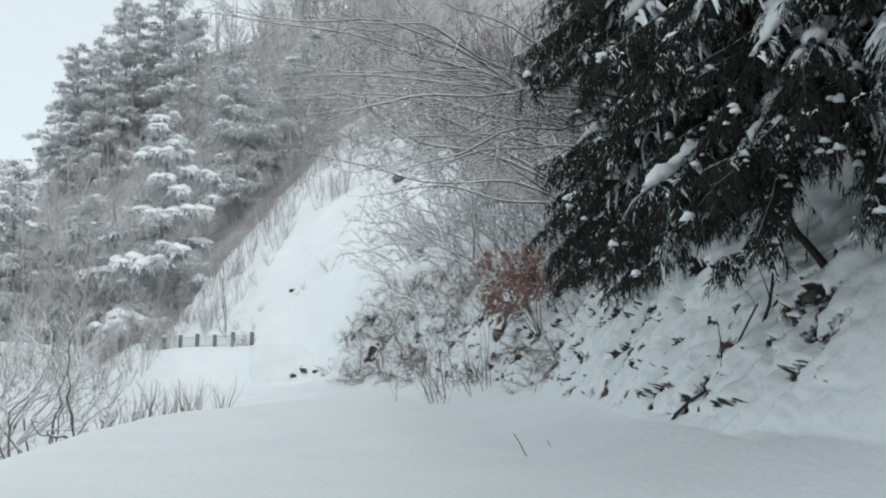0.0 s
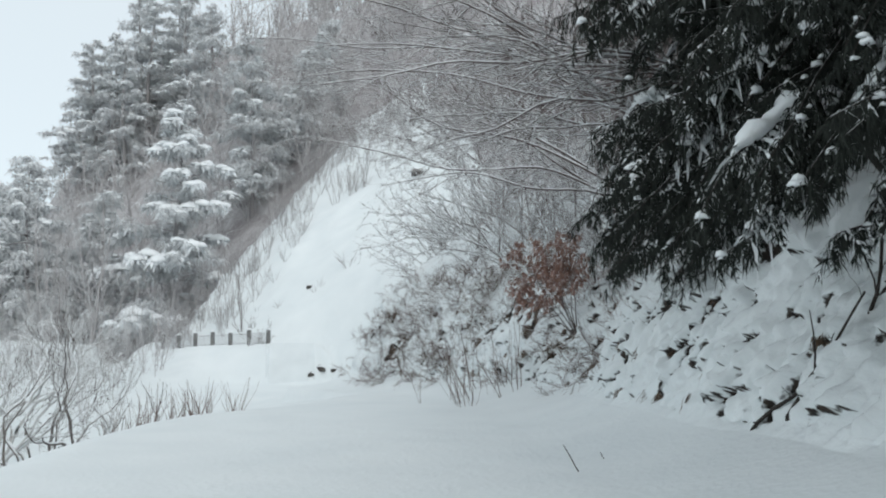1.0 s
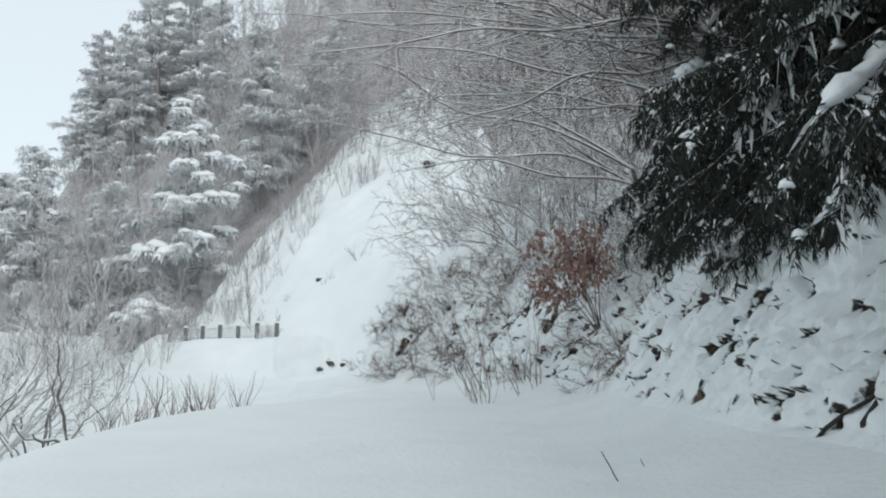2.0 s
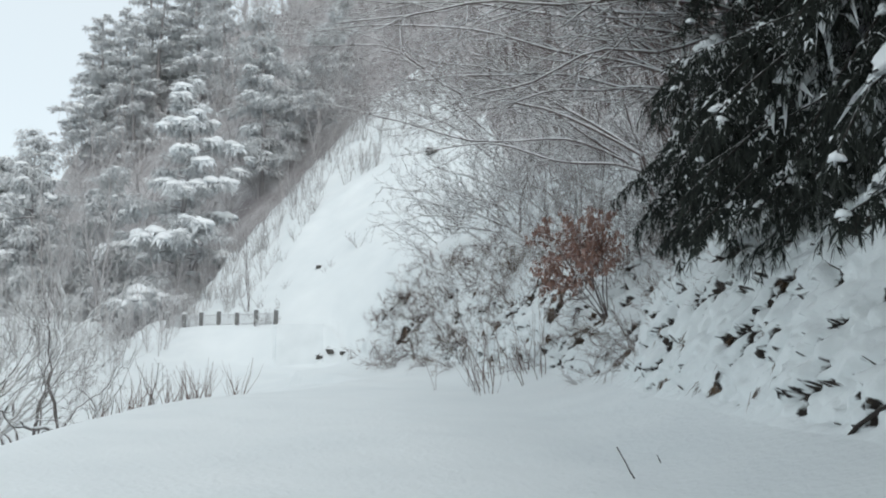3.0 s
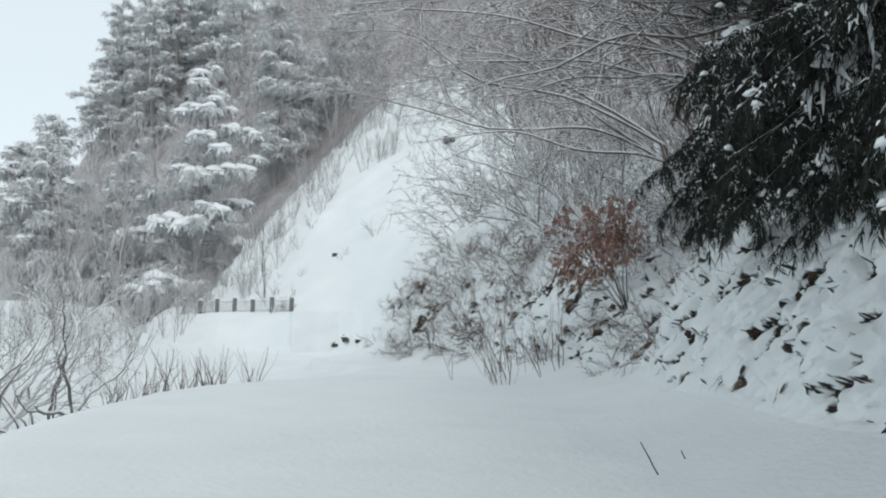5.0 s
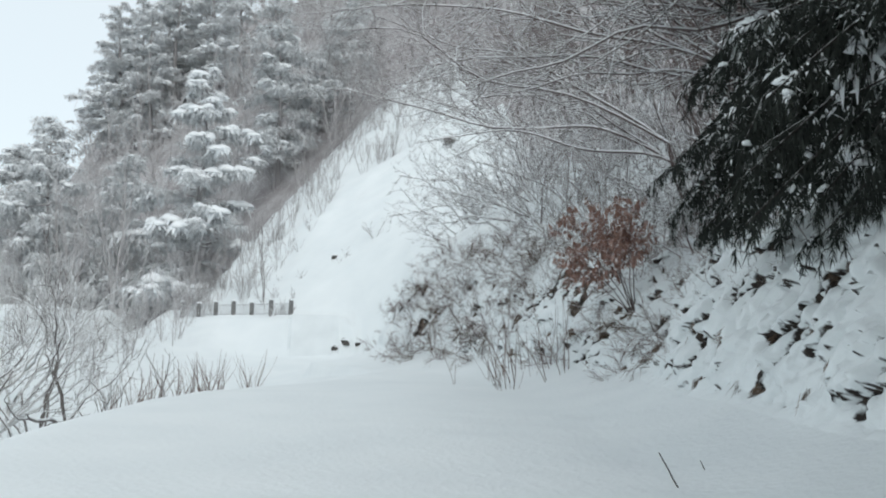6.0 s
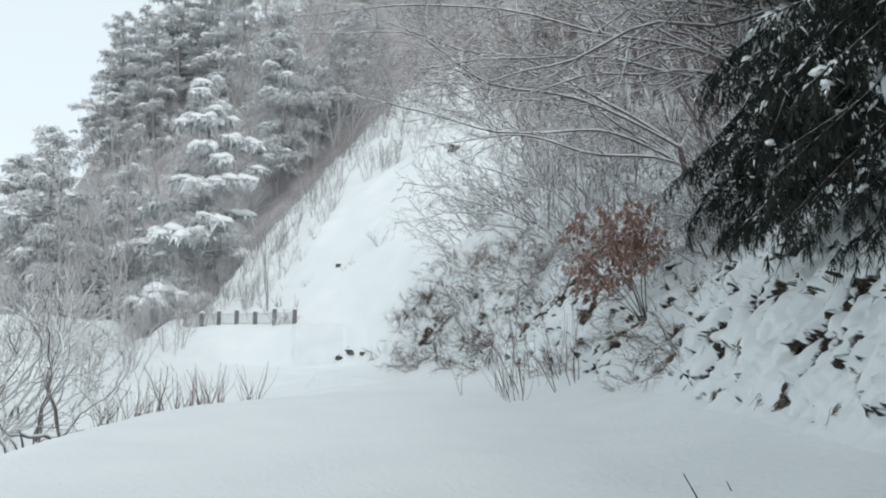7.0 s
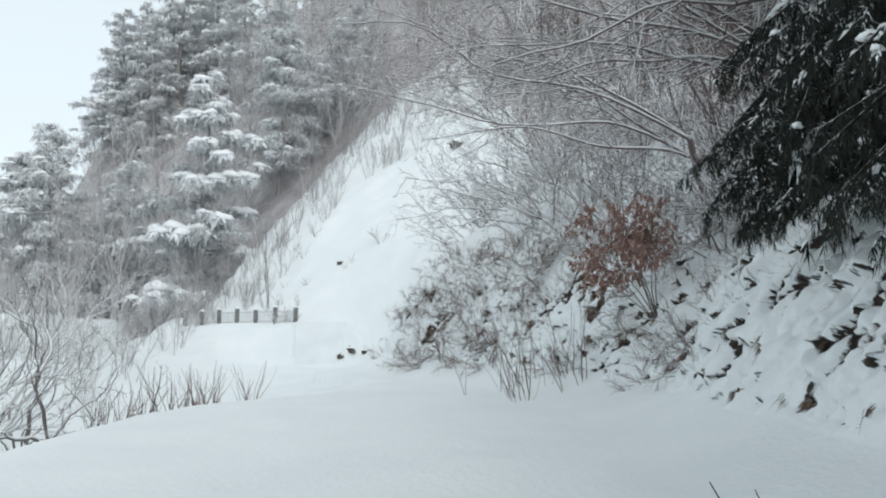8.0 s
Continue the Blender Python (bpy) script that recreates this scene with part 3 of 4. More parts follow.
rngs = np.random.RandomState(77)
bank_spots = []
while len(bank_spots) < 105:
    yy = rngs.uniform(14.5, 42)
    xx = float(bank_foot(yy)) + 1.9 + np.interp(yy, [26, 31], [0, 0.9]) + 4.7 * rngs.uniform(0, 1) ** 1.1
    if (yy > 18.5 or xx > 5.8) and (yy < 26 or rngs.uniform() < 0.6):
        bank_spots.append((xx, yy))
for k in range(5):
    proto = shrub_proto(30 + k, 2.3, 6, 2, M_TWIG, 0.17, 0.8, snow=True, least=0.004, radius=0.014, lean=1.0, wander=0.17)
    scatter(proto, bank_spots[k::5], 50 + k, "shrubs on the bank", (0.7, 1.3), lean=14, tip=26)

tall_spots = [(float(bank_foot(y)) + 3.0 + 3.2 * rngs.uniform(0, 1), y) for y in rngs.uniform(27, 38, 16)]
for k in range(3):
    proto = shrub_proto(40 + k, 3.6, 5, 2, M_TWIG, 0.3, 0.8, snow=True, least=0.006, radius=0.02, lean=0.6, wander=0.16, label="tall bare bush on the bank with snow on its twigs")
    scatter(proto, tall_spots[k::3], 44 + k, "shrubs on the bank", (0.8, 1.25), lean=10, tip=16)

# ---- stems along the valley side of the road ----
def gnarled_proto(seed, tall, stems, radius, levels=4, material=M_STALK, label="bare grey roadside shrub with crooked forked stems and snow on them"):
    """Crooked stems that fork again and again, each fork thinner and bent upwards."""
    rng = np.random.RandomState(seed)

    def fork(p, way, length, rad, level):
        line = shoot(rng, p, way, length, rad, 7, 0.2, 0.05, 0.72)
        made = [line]
        if level:
            for k in range(rng.randint(2, 4)):
                i = 6 if k < 2 else rng.randint(2, 6)
                t = unit(line[0][i] - line[0][i - 1])
                off = rng.normal(size=3)
                off = unit(off - t * (off @ t))
                made += fork(line[0][i], t + off * rng.uniform(0.35, 0.85) + [0, 0, 0.12], length * rng.uniform(0.5, 0.85), max(line[1][i] * rng.uniform(0.55, 0.8), 0.0045), level - 1)
        if level < 3:
            made += branch_out(rng, line, 1, 0.13, 0.5, 0.03, 0.2, 0.8, 0.2, 0.4, least=0.0042, seg=4)
        return made

    limbs = []
    for k in range(stems):
        a = rng.uniform(0, 6.28)
        limbs.append(fork((math.cos(a) * 0.12, math.sin(a) * 0.12, -0.12), (math.cos(a) * 0.4 + 0.12, math.sin(a) * 0.4, 1), tall * 0.38 * rng.uniform(0.8, 1.2), radius * rng.uniform(0.7, 1.1), levels))
    ob = bare_tree("shrub", (0, -40, -20), label, limbs, None, material, sides=4, load=0.8, finest=0.0068)
    ob["category"] = "shrub"
    return ob


left_spots = [(-5.0, 19.6), (-5.7, 20.0), (-6.3, 20.2), (-6.9, 20.6), (-6.0, 21.4), (-7.4, 19.8), (-7.9, 21.6), (-8.6, 20.6), (-6.8, 22.6), (-8.2, 23.4), (-9.2, 22.6), (-7.6, 25.2)]
for k in range(4):
    scatter(gnarled_proto(60 + k, 3.5, 2, 0.038), left_spots[k::4], 64 + k, "roadside shrubs", (0.85, 1.2), 8)
for k in range(2):
    proto = gnarled_proto(68 + k, 5.0, 3, 0.06, 4, M_FROST, "taller bare bush below the road, white with snow")
    scatter(proto, [[(-7.9, 23.6), (-9.6, 24.8), (-11.2, 27.5)], [(-8.8, 26.2), (-10.4, 29.4), (-12.5, 25.5)]][k], 70 + k, "roadside shrubs", (0.85, 1.1), 6)
small = shrub_proto(63, 1.25, 4, 1, M_STALK, 0.2, 0.7, lean=0.3, radius=0.018, least=0.005, wander=0.2, load=0.8, finest=0.008, label="small forked bare shrub at the road edge")
scatter(small, [(-4.35, 19.7), (-4.9, 21.2), (-3.9, 21.6), (-4.6, 20.6)], 62, "roadside shrubs", (0.8, 1.1))
edge_spots = [(-4.5 + 0.17 * k + 0.3 * math.sin(k * 2.1), 20.0 + 0.22 * k + 0.5 * math.sin(k * 3.3)) for k in range(13)]
for k in range(3):
    proto = shrub_proto(80 + k, 0.95, 11, 0, M_STEM, lean=0.3, radius=0.009, snow=False, name="weed_clump", label="clump of dry brown weed stalks standing in the snow")
    scatter(proto, edge_spots[k::3], 84 + k, "weed stalks at the road edge", (0.6, 1.15))


# ---- conifers and bare woods of the mountain side ----
def pine_proto(seed, tall, reach, tiers, pad=1.0, label="snow-laden pine with flat layered boughs"):
    rng = np.random.RandomState(seed)
    tree = thing("pine", (0, -60, -40), label, "tree")
    trunk = shoot(rng, (0, 0, -0.5), (0, 0, 1), tall, tall * 0.018, 10, 0.05, 0.05, 0.15)
    part("trunk", mesh_of("trunk", *tubes([trunk], 7), M_RIMEHAZE_BARK), tree)
    P, D = [], []
    for k in range(tiers):
        f = (k + 0.5) / tiers
        zz = tall * (0.14 + 0.84 * f)
        for q in range(4):
            a = q * 1.5708 + k * 0.9 + rng.uniform(-0.6, 0.6)
            ln = reach * (1.04 - 0.92 * f ** 1.25) * rng.uniform(0.55, 1.2)
            at = trunk[0][min(int(zz / tall * 9), 9)]
            limb = shoot(rng, (at[0], at[1], zz + rng.uniform(-0.4, 0.4)), (math.cos(a), math.sin(a), 0.3 * f), ln, 0.06, 6, 0.14, -0.11 + 0.06 * f, 0.3)
            arm = part("limb", mesh_of("limb", *tubes([limb], 4), M_RIMEHAZE_BARK), tree)
            # tufts of needles along the bough
            tufts = max(5, int(20 * ln / reach))
            u = rng.uniform(0.25, 1.02, tufts) * 5
            j = np.minimum(u.astype(int), 4)
            c = limb[0][j] + (limb[0][j + 1] - limb[0][j]) * (u - j)[:, None] + rng.normal(size=(tufts, 3)) * [0.34, 0.34, 0.1]
            n = tufts * 30
            d = rng.normal(size=(n, 3)) * [1, 1, 0.55] + [0, 0, -0.35]
            d /= np.linalg.norm(d, axis=1)[:, None]
            P.append(np.repeat(c, 30, 0) + d * rng.uniform(0, 0.25, n)[:, None])
            D.append(d)
            if rng.uniform() < 0.5 + 0.18 * pad:
                V, F, m = [], [], 0
                out = unit([math.cos(a), math.sin(a), 0])
                side = np.array([-out[1], out[0], 0])
                for _ in range(rng.randint(4, 8)):
                    u, v = rng.uniform(-0.3, 0.2) * ln, rng.normal() * 0.1 * ln
                    w = pad * rng.uniform(0.16, 0.36) * (0.5 + 0.5 * ln / reach)
                    q, g = lump(rng, (w * 1.3, w * 1.15, w * 0.62), 4, 9, 0.25)
                    mid = limb[0][4] + out * u + side * v - [0, 0, 0.35 * abs(v) + 0.3 * max(u, 0) - 0.16]
                    V.append(q + mid)
                    F += [tuple(i + m for i in h) for h in g]
                    m += len(q)
                    ray = rng.normal(size=(14, 3)) * [1, 1, 0.1] + out * 0.5 - [0, 0, 0.6]
                    ray /= np.linalg.norm(ray, axis=1)[:, None]
                    q, g = blades(mid + ray * [w, w, 0.1], ray, rng.uniform(0.4, 1.0, 14) * w, rng.uniform(0.1, 0.25, 14) * w, rng, 0.5)
                    V.append(q)
                    F += [tuple(i + m for i in h) for h in g.tolist()]
                    m += len(q)
                tagged(part("snow_pad", mesh_of("snow_pad", np.concatenate(V), F, M_SNOW), arm, "white pad of snow"), kind="stuff")
    P, D = np.concatenate(P), np.concatenate(D)
    V, F = needles(P, D, rng.uniform(0.22, 0.5, len(P)), rng.uniform(0.022, 0.05, len(P)), rng)
    tagged(part("crown", mesh_of("crown", V, F, M_RIMEHAZE_NEEDLE), tree), kind="stuff")
    return tree


def wood_proto(seed, tall, stems=3, material=None, radius=0.07, least=0.014, every=0.5):
    rng = np.random.RandomState(seed)
    limbs = []
    for k in range(stems):
        a = rng.uniform(0, 6.28)
        line = shoot(rng, (math.cos(a) * 0.2, math.sin(a) * 0.2, -0.4), (math.cos(a) * 0.22, math.sin(a) * 0.22, 1), tall * rng.uniform(0.65, 1.05), radius, 8, 0.08, 0.02, 0.25)
        limbs.append([line] + branch_out(rng, line, 2, every, 0.32, 0.02, 0.2, 0.75, 0.12, 0.5, 1.0, least, 4))
    tree = bare_tree("woodland_tree", (0, -60, -40), "bare snowy woodland tree, greyed by painted haze where far off", limbs, None, material or M_RIMEHAZE, snow=False, sides=3)
    return tree


pines = [pine_proto(100 + k, t, r, n, q) for k, (t, r, n, q) in enumerate([(15.5, 5.6, 14, 1.9), (12, 4.2, 12, 1.1), (17, 6.0, 12, 1.3)])]
scatter(pines[0], [(-12.2, 67), (-33, 90)], 110, "pines", (1.08, 1.14))
scatter(pines[1], [(-18.5, 73), (-25, 72), (-7.5, 79), (-21, 80), (-3.5, 82), (-28, 90), (-22, 70)], 111, "pines", (0.85, 1.15))
scatter(pines[2], [(-29, 112), (-25, 115), (-20, 117), (-15, 104), (-30.5, 114), (-27, 110), (-22.5, 111), (-18, 110), (-24, 106)], 112, "pines", (0.9, 1.1))
rw = np.random.RandomState(9)


def wood_spots(count, y0, y1):
    out = []
    while len(out) < count:
        x, y = rw.uniform(-52, 20), rw.uniform(y0, y1)
        crest = min(64.8 + (x + 7.1) * 2.2, 78) if x > -11 else 60
        if y > crest + 3 and (x > -34 or y < 100):
            out.append((x, y))
    return out


woods = wood_spots(120, 63, 95)
for k in range(4):
    scatter(wood_proto(120 + k, 8 + k), woods[k::4], 130 + k, "bare woods", (0.7, 1.2), 3)
# woods over the cut bank
bank_woods = [(float(bank_foot(min(y, 37))) + rw.uniform(4.5, 15) if y < 40 else rw.uniform(7.5, 20), y) for y in rw.uniform(13, 74, 120)]
for k in range(3):
    scatter(wood_proto(124 + k, 7, 3, M_TWIG), bank_woods[k::3], 136 + k, "woods over the bank", (0.6, 1.0), 8, 8)
# thicket below the road on the valley side, rimed and partly paled by painted haze
low_woods = [(rw.uniform(-26, -8.5), y) for y in rw.uniform(31, 57, 84)]
for k in range(2):
    scatter(wood_proto(127 + k, 4.2, 4, (M_RIMEHAZE, M_FROST)[k], 0.022, 0.007, 0.3), low_woods[k::2], 139 + k, "thicket below the road", (0.6, 1.15), 6)


def far_woods():
    """The rest of the woods, too far off to count."""
    rng = np.random.RandomState(41)
    kinds = []
    for k in range(3):
        lines = []
        for q in range(3):
            a = rng.uniform(0, 6.28)
            line = shoot(rng, (0, 0, -0.4), (math.cos(a) * 0.22, math.sin(a) * 0.22, 1), rng.uniform(6, 10), 0.08, 6, 0.08, 0.02, 0.25)
            lines += [line] + branch_out(rng, line, 2, 0.65, 0.32, 0.02, 0.2, 0.75, 0.12, 0.5, 1.0, 0.022, 3)
        kinds.append(tubes(lines, 3))
    V, F, k = [], [], 0
    for q, (x, y) in enumerate(wood_spots(170, 90, 135)):
        v, f = kinds[q % 3]
        a, sc = rng.uniform(0, 6.28), rng.uniform(0.7, 1.25)
        turn = np.array([[math.cos(a), math.sin(a), 0], [-math.sin(a), math.cos(a), 0], [0, 0, 1]])
        V.append(v @ turn * sc + [x, y, gz(x, y)])
        F.append(f + k)
        k += len(v)
    ob = new("far_woods", mesh_of("far_woods", np.concatenate(V), np.concatenate(F), M_RIMEHAZE))
    tagged(ob, "leafless woods dusted with rime on the mountain, haze in their grey", "woods", kind="stuff")


far_woods()


# ---- thin growth on the open slope ----
rs = np.random.RandomState(55)
strip = []
while len(strip) < 300:
    x = rs.uniform(-10.5, 6)
    y = min(64.8 + (x + 7.1) * 2.2, 78) - 0.5 - 13 * rs.uniform(0, 1) ** 1.6 * np.interp(x, [-10, -6], [0.25, 1])
    strip.append((x, y))
for k in range(4):
    proto = shrub_proto(190 + k, 1.8, 4, 1, M_RIMEHAZE_BARK, 0.3, 0.5, lean=0.3, radius=0.016, least=0.009, snow=False, join=True, name="sapling", label="thin rimed saplings standing on the open slope, haze in their bark colour")
    scatter(proto, strip[k::4], 194 + k, "saplings on the slope", (0.6, 1.25))
sapling = shrub_proto(199, 3.4, 2, 1, M_TWIG, 0.35, 0.5, lean=0.06, radius=0.03, least=0.01, snow=False, name="sapling", label="slim bare sapling beside the fence")
scatter(sapling, [(-5.6, 53.5)], 3, "saplings on the slope", (0.95, 1.0))
low = shrub_proto(198, 1.3, 9, 1, M_TWIG, 0.25, 0.6, lean=0.7, radius=0.016, least=0.008, label="low bare bush behind the fence")
scatter(low, [(-4.7, 49.5), (-5.4, 53.0), (-3.9, 49.3), (-4.4, 50.5), (0.2, 53.2), (-7.0, 56.0)], 5, "saplings on the slope", (0.75, 1.05))


# ---- tufts, leaves and stalks on the cut bank ----
def tuft_proto(seed):
    """Dead grass hanging from under a cap of snow."""
    rng = np.random.RandomState(seed)
    w = rng.uniform(0.16, 0.26)
    tuft = thing("grass_tuft", (0, -40, -20), "brown dead grass hanging out of the bank snow", "grass")
    n = 170
    p = np.stack([rng.uniform(-0.06, 0.08, n), rng.uniform(-w, w, n) * 0.8, rng.uniform(0.02, 0.16, n)], 1)
    d = np.stack([-rng.uniform(0.3, 0.8, n), rng.normal(size=n) * 0.2, -rng.uniform(0.2, 1.1, n)], 1)
    d /= np.linalg.norm(d, axis=1)[:, None]
    V, F = blades(p, d, rng.uniform(0.14, 0.36, n), rng.uniform(0.004, 0.009, n), rng, 0.6)
    tagged(part("dead_grass", mesh_of("dead_grass", V, F, M_GRASS), tuft), kind="stuff")
    V, F = lump(rng, (0.11, w * 0.6, 0.24), 6, 12, 0.22)
    V = V + rng.normal(size=V.shape) * 0.012
    part("clod", mesh_of("clod", V + [0.0, 0, -0.12], F, M_SOIL, False), tuft, "dark frozen earth")
    if seed % 2:
        V, F = lump(rng, (0.2, w * 0.9, 0.13), 5, 10, 0.3)
        part("snow_cap", mesh_of("snow_cap", V + [0.13, 0.03, 0.07], F, M_SNOW), tuft, "rounded white snow cap")
    return tuft


rt = np.random.RandomState(31)
tuft_spots = []
while len(tuft_spots) < 235:
    yy = rt.uniform(8.5, 36)
    xx = float(bank_foot(yy)) + 0.55 + 1.1 * rt.uniform(0, 1) + (0.5 * rt.uniform(0, 1) if yy > 22 else 0)
    if clumps(np.array([xx]), np.array([yy]))[1][0] > 0.4 and (yy > 13 or rt.uniform() < 0.5):
        tuft_spots.append((xx, yy))
big_tufts = [(4.38, 12.3), (4.22, 12.55), (4.85, 20.0), (4.28, 14.4), (4.36, 15.8), (4.9, 19.3), (4.55, 23.6), (4.7, 22.4)]
tuft_spots = big_tufts + tuft_spots
for k in range(5):
    proto = tuft_proto(150 + k)
    spots = tuft_spots[k::5]
    rng = np.random.RandomState(160 + k)
    for q, (x, y) in enumerate(spots):
        out = float(clumps(np.array([x]), np.array([y]))[0][0])
        m = pose(x - 0.95 * out + 0.04, y, gz(x, y) + 0.1 * out - rng.uniform(0.0, 0.06), rng.uniform(-20, 20), rng.uniform(-15, 20), rng.uniform(-45, 45))
        ob = proto if q == 0 else copy_thing(proto, m)
        ob.matrix_basis = m
        sc = 0.6 if (x, y) in big_tufts else rng.uniform(0.22, 0.5) * (1 if y < 17 else 1.35)
        ob.scale = (sc, sc * rng.uniform(0.7, 1.3), sc * rng.uniform(0.8, 1.4))
        ob["group"] = "grass tufts on the bank"

stalk_spots = [(1.7 + 2.2 * rt.uniform(0, 1), yy) for yy in np.linspace(21.8, 25.0, 26)]
for k in range(2):
    proto = shrub_proto(170 + k, 2.0, 2, 0, M_STEM, lean=0.22, radius=0.01, snow=False, name="stalk_clump", label="tall dry brown stalks leaning out of the snow bank")
    scatter(proto, stalk_spots[k::2], 174 + k, "stalks at the foot of the bank", (0.6, 1.15), 8, 12)


def leafy_bush(x, y, seed, tall, label):
    rng = np.random.RandomState(seed)
    bush = thing("leafy_bush", (x, y, gz(x, y) - 0.1), label, "shrub")
    ends = []
    for k in range(8):
        a = rng.uniform(0, 6.28)
        line = shoot(rng, (0, 0, 0), (math.cos(a) * 0.4 - 0.45, math.sin(a) * 0.4, 1), tall * rng.uniform(0.7, 1.05), 0.016, 8, 0.1, 0.0, 0.3)
        kids = branch_out(rng, line, 2, 0.13, 0.36, -0.02, 0.2, 0.7, 0.45, least=0.003)
        part("limb", mesh_of("limb", *tubes([line] + kids, 3), M_TWIG), bush)
        ends += kids
    P = np.concatenate([p[1:] for p, _ in ends])
    P = P[rng.choice(len(P), min(len(P), 4200), replace=False)]
    d = rng.normal(size=P.shape) * 0.5 + [0, 0, -0.9]
    d /= np.linalg.norm(d, axis=1)[:, None]
    V, F = blades(P, d, rng.uniform(0.06, 0.11, len(P)), rng.uniform(0.013, 0.026, len(P)), rng, 0.2)
    tagged(part("leaves", mesh_of("leaves", V, F, M_LEAF), bush, "withered russet leaves"), kind="stuff")


leafy_bush(5.05, 21.4, 180, 2.3, "bush holding its withered russet leaves, dusted with snow")


# ---- terrace fence, wall and stones ----
def fence():
    a, b = np.array([-3.75, 49.0]), np.array([-10.1, 55.5])
    rail = thing("fence", (a[0], a[1], 2.6), "weathered road fence of grey posts and frosted wire mesh", "fence")
    spots = [a + (b - a) * k / 6 for k in range(7)]
    for k, q in enumerate(spots):
        V, F = [], []
        tall = 0.72 + 0.06 * math.sin(k * 2.3)
        bm = bmesh.new()
        bmesh.ops.create_cube(bm, size=1.0)
        bmesh.ops.scale(bm, vec=(0.2, 0.2, tall + 0.5), verts=bm.verts)
        bmesh.ops.translate(bm, vec=(q[0] - a[0], q[1] - a[1], (tall - 0.5) / 2), verts=bm.verts)
        bmesh.ops.bevel(bm, geom=bm.edges[:], offset=0.02, segments=1, affect="EDGES")
        me = bpy.data.meshes.new("post")
        bm.to_mesh(me)
        bm.free()
        me.materials.append(M_POST)
        post = part("post", me, rail)
        V, F = lump(np.random.RandomState(k), (0.14, 0.14, 0.1), 3, 8)
        part("snow_cap", mesh_of("snow_cap", V + [q[0] - a[0], q[1] - a[1], tall], F, M_SNOW), post)
    for k in range(6):
        p0, p1 = spots[k] - a, spots[k + 1] - a
        for h in (0.1, 0.58):
            pts = np.array([[*p0, h], [*(p0 + p1) / 2, h - 0.03], [*p1, h]])
            part("rail", mesh_of("rail", *tubes([(pts, np.full(3, 0.026))], 6), M_WIRE), rail)
        wires = []
        for h in np.arange(0.16, 0.56, 0.08):
            wires.append((np.array([[*p0, h], [*(p0 + p1) / 2, h - 0.03], [*p1, h]]), np.full(3, 0.007)))
        for u in np.linspace(0.06, 0.94, 14):
            q = p0 + (p1 - p0) * u
            wires.append((np.array([[*q, 0.1], [*q, 0.56]]), np.full(2, 0.007)))
        part("wire_mesh", mesh_of("wire_mesh", *tubes(wires, 3), M_WIRE), rail, "wire mesh coated with frost")


fence()


def stone(x, y, size, seed, label="dark stone half buried in snow", cap=True):
    rng = np.random.RandomState(seed)
    ob = thing("stone", (x, y, gz(x, y) - size * 0.1), label, "stone", "stones on the slope")
    V, F = lump(rng, (size * 1.1, size * 0.7, size * (0.6 if size > 0.4 else 1.3)), 4, 8, 0.28)
    part("rock", mesh_of("rock", V, F, M_ROCK, False), ob)
    if cap:
        V, F = lump(rng, (size * 0.6, size * 0.5, size * 0.4), 4, 9, 0.2)
        part("snow_cap", mesh_of("snow_cap", V * [1.9, 1.5, 1.1] + [0, size * 0.1, size * (0.4 if size > 0.4 else 1.05)], F, M_SNOW), ob)


for k, (x, y, z) in enumerate([(-1.55, 47.0, 0.15), (-1.1, 47.43, 0.2), (-0.45, 47.89, 0.15), (4.9, 61.0, 0.6), (-1.9, 53.6, 0.16)]):
    stone(x, y, z, 200 + k)


def stick(x, y, way, length, radius, seed):
    rng = np.random.RandomState(seed)
    line = shoot(rng, (0, 0, -0.08), way, length, radius, 6, 0.06, 0, 0.6)
    thing("stick", (x, y, gz(x, y)), "thin dark stick poking out of the road snow", "stick", data=mesh_of("stick", *tubes([line], 5), M_BARK))


stick(2.42, 11.28, (-0.42, 0.1, 0.8), 0.4, 0.008, 1)
stick(2.87, 11.86, (-0.3, 0.1, 0.6), 0.17, 0.007, 2)


for k, (x, y, z) in enumerate([(4.24, 8.23, 0.07), (4.3, 8.3, 0.05), (4.74, 8.41, 0.13), (4.95, 8.35, 0.1), (5.0, 9.1, 0.1), (4.4, 9.4, 0.08)]):
    stone(x, y, z, 320 + k, "dark broken stone showing through bank snow", False)


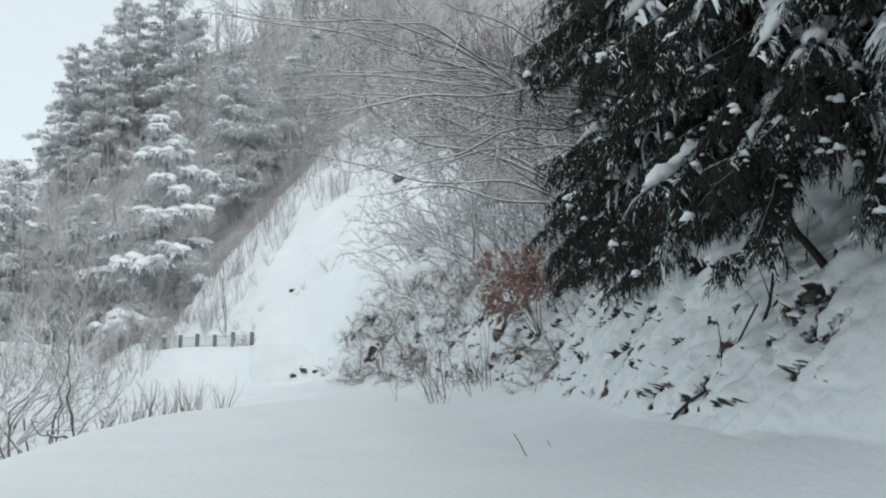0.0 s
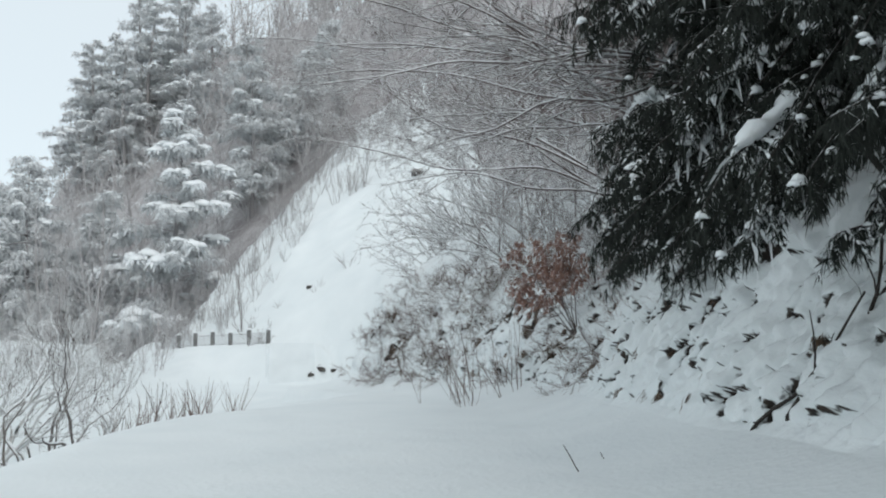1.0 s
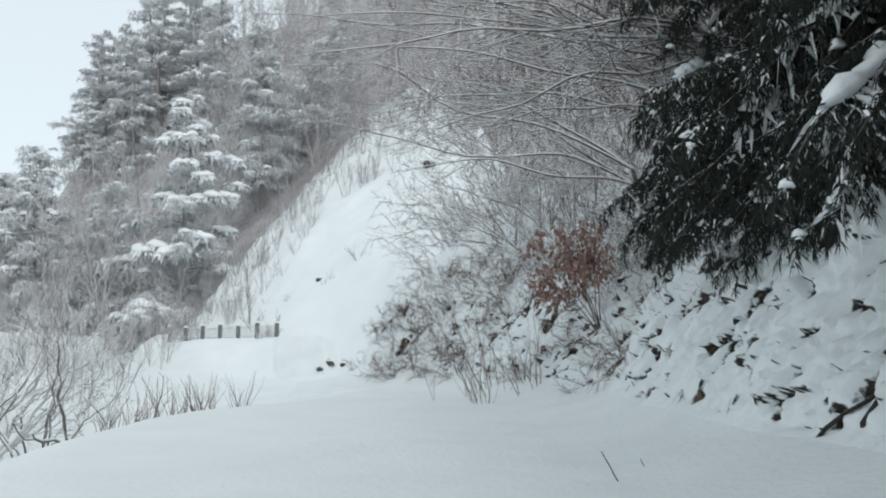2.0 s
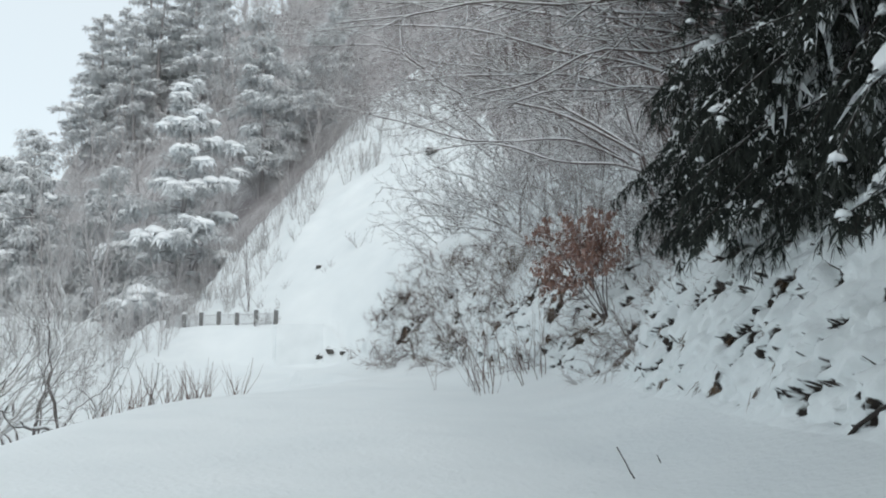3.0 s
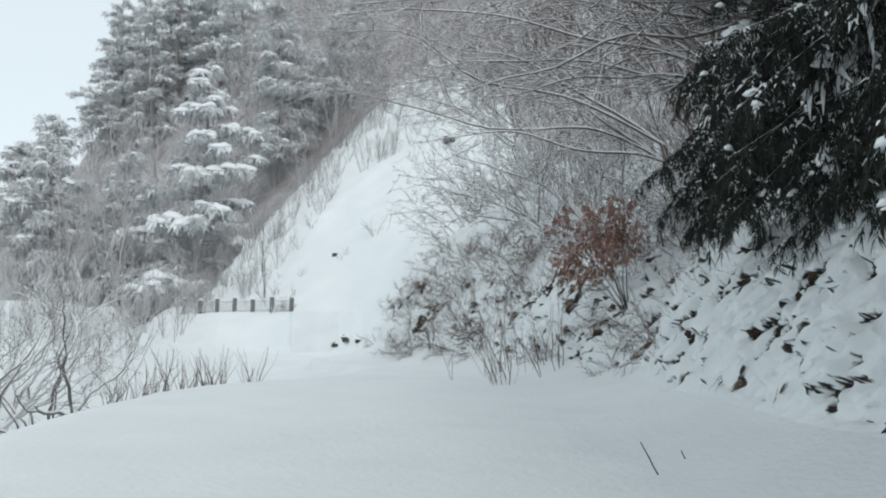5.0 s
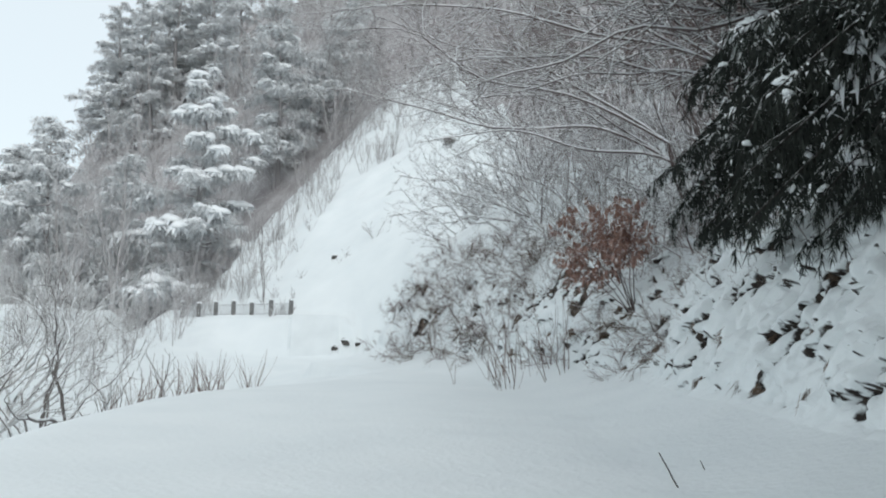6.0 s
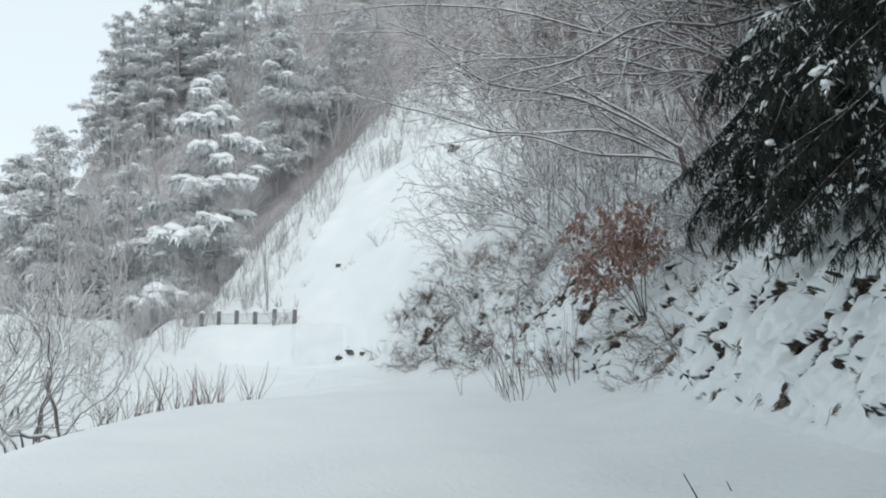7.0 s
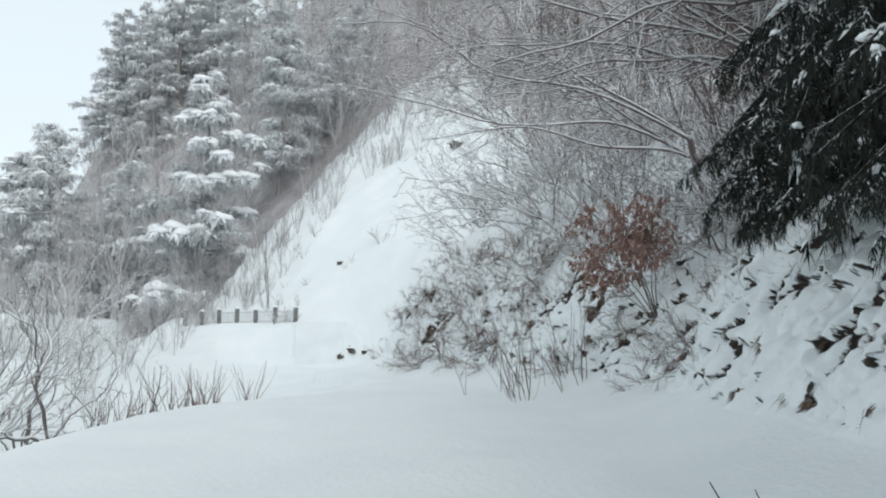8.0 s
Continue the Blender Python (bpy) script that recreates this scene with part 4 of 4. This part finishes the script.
def retaining_wall():
    """A low concrete face plastered with drifted snow at the end of the terrace."""
    wall = thing("retaining_wall", (-2.5, 47.58, 1.55), "sloped concrete retaining face plastered with drifted snow", "wall")
    wall.rotation_euler = (radians(49), 0, radians(4))
    bm = bmesh.new()
    bmesh.ops.create_cube(bm, size=1.0)
    bmesh.ops.scale(bm, vec=(2.5, 2.9, 0.3), verts=bm.verts)
    bmesh.ops.bevel(bm, geom=bm.edges[:], offset=0.145, segments=5, affect="EDGES")
    me = bpy.data.meshes.new("face")
    bm.to_mesh(me)
    bm.free()
    me.materials.append(M_CONCRETE)
    part("face", me, wall)


retaining_wall()

brown_spots = []
while len(brown_spots) < 96:
    yy = rt.uniform(27.5, 36) if len(brown_spots) < 66 else rt.uniform(18, 30)
    brown_spots.append((float(bank_foot(yy)) + 0.35 + 2.0 * rt.uniform(0, 1), yy))
for k in range(4):
    proto = shrub_proto(210 + k, 1.1, 10, 1, (M_STEM, M_GRASS, M_BRUSH, M_BRUSH)[k], 0.055, 0.75, lean=1.3, radius=0.011, least=0.0055, snow=k == 0, wander=0.3, load=0.8, finest=0.007, join=True, name="brush", label="tangled brown brush on the bank, dusted with snow")
    scatter(proto, brown_spots[k::4], 214 + k, "brown brush", (0.6, 1.15), 14, 34)

low_spots = []
while len(low_spots) < 170:
    yy = rt.uniform(11, 34) if len(low_spots) < 60 else rt.uniform(17, 34)
    low_spots.append((float(bank_foot(yy)) + 0.8 + 2.2 * rt.uniform(0, 1), yy))
for k in range(3):
    proto = shrub_proto(220 + k, 0.8, 5, 1, M_STEM, 0.13, 0.8, lean=0.9, radius=0.006, least=0.003, snow=False, wander=0.25, join=True, name="bramble", label="thin brown bramble twigs poking through bank snow")
    scatter(proto, low_spots[k::3], 224 + k, "brambles on the bank", (0.6, 1.3), 15, 25)

speck = shrub_proto(230, 0.8, 5, 1, M_TWIG, 0.2, 0.6, lean=0.5, radius=0.014, least=0.008, snow=False, join=True, name="sapling", label="small dry weeds on the open slope")
scatter(speck, [(rs.uniform(-5, 4), rs.uniform(51.5, 60)) for _ in range(16)], 231, "saplings on the slope", (0.4, 1.0), 10)
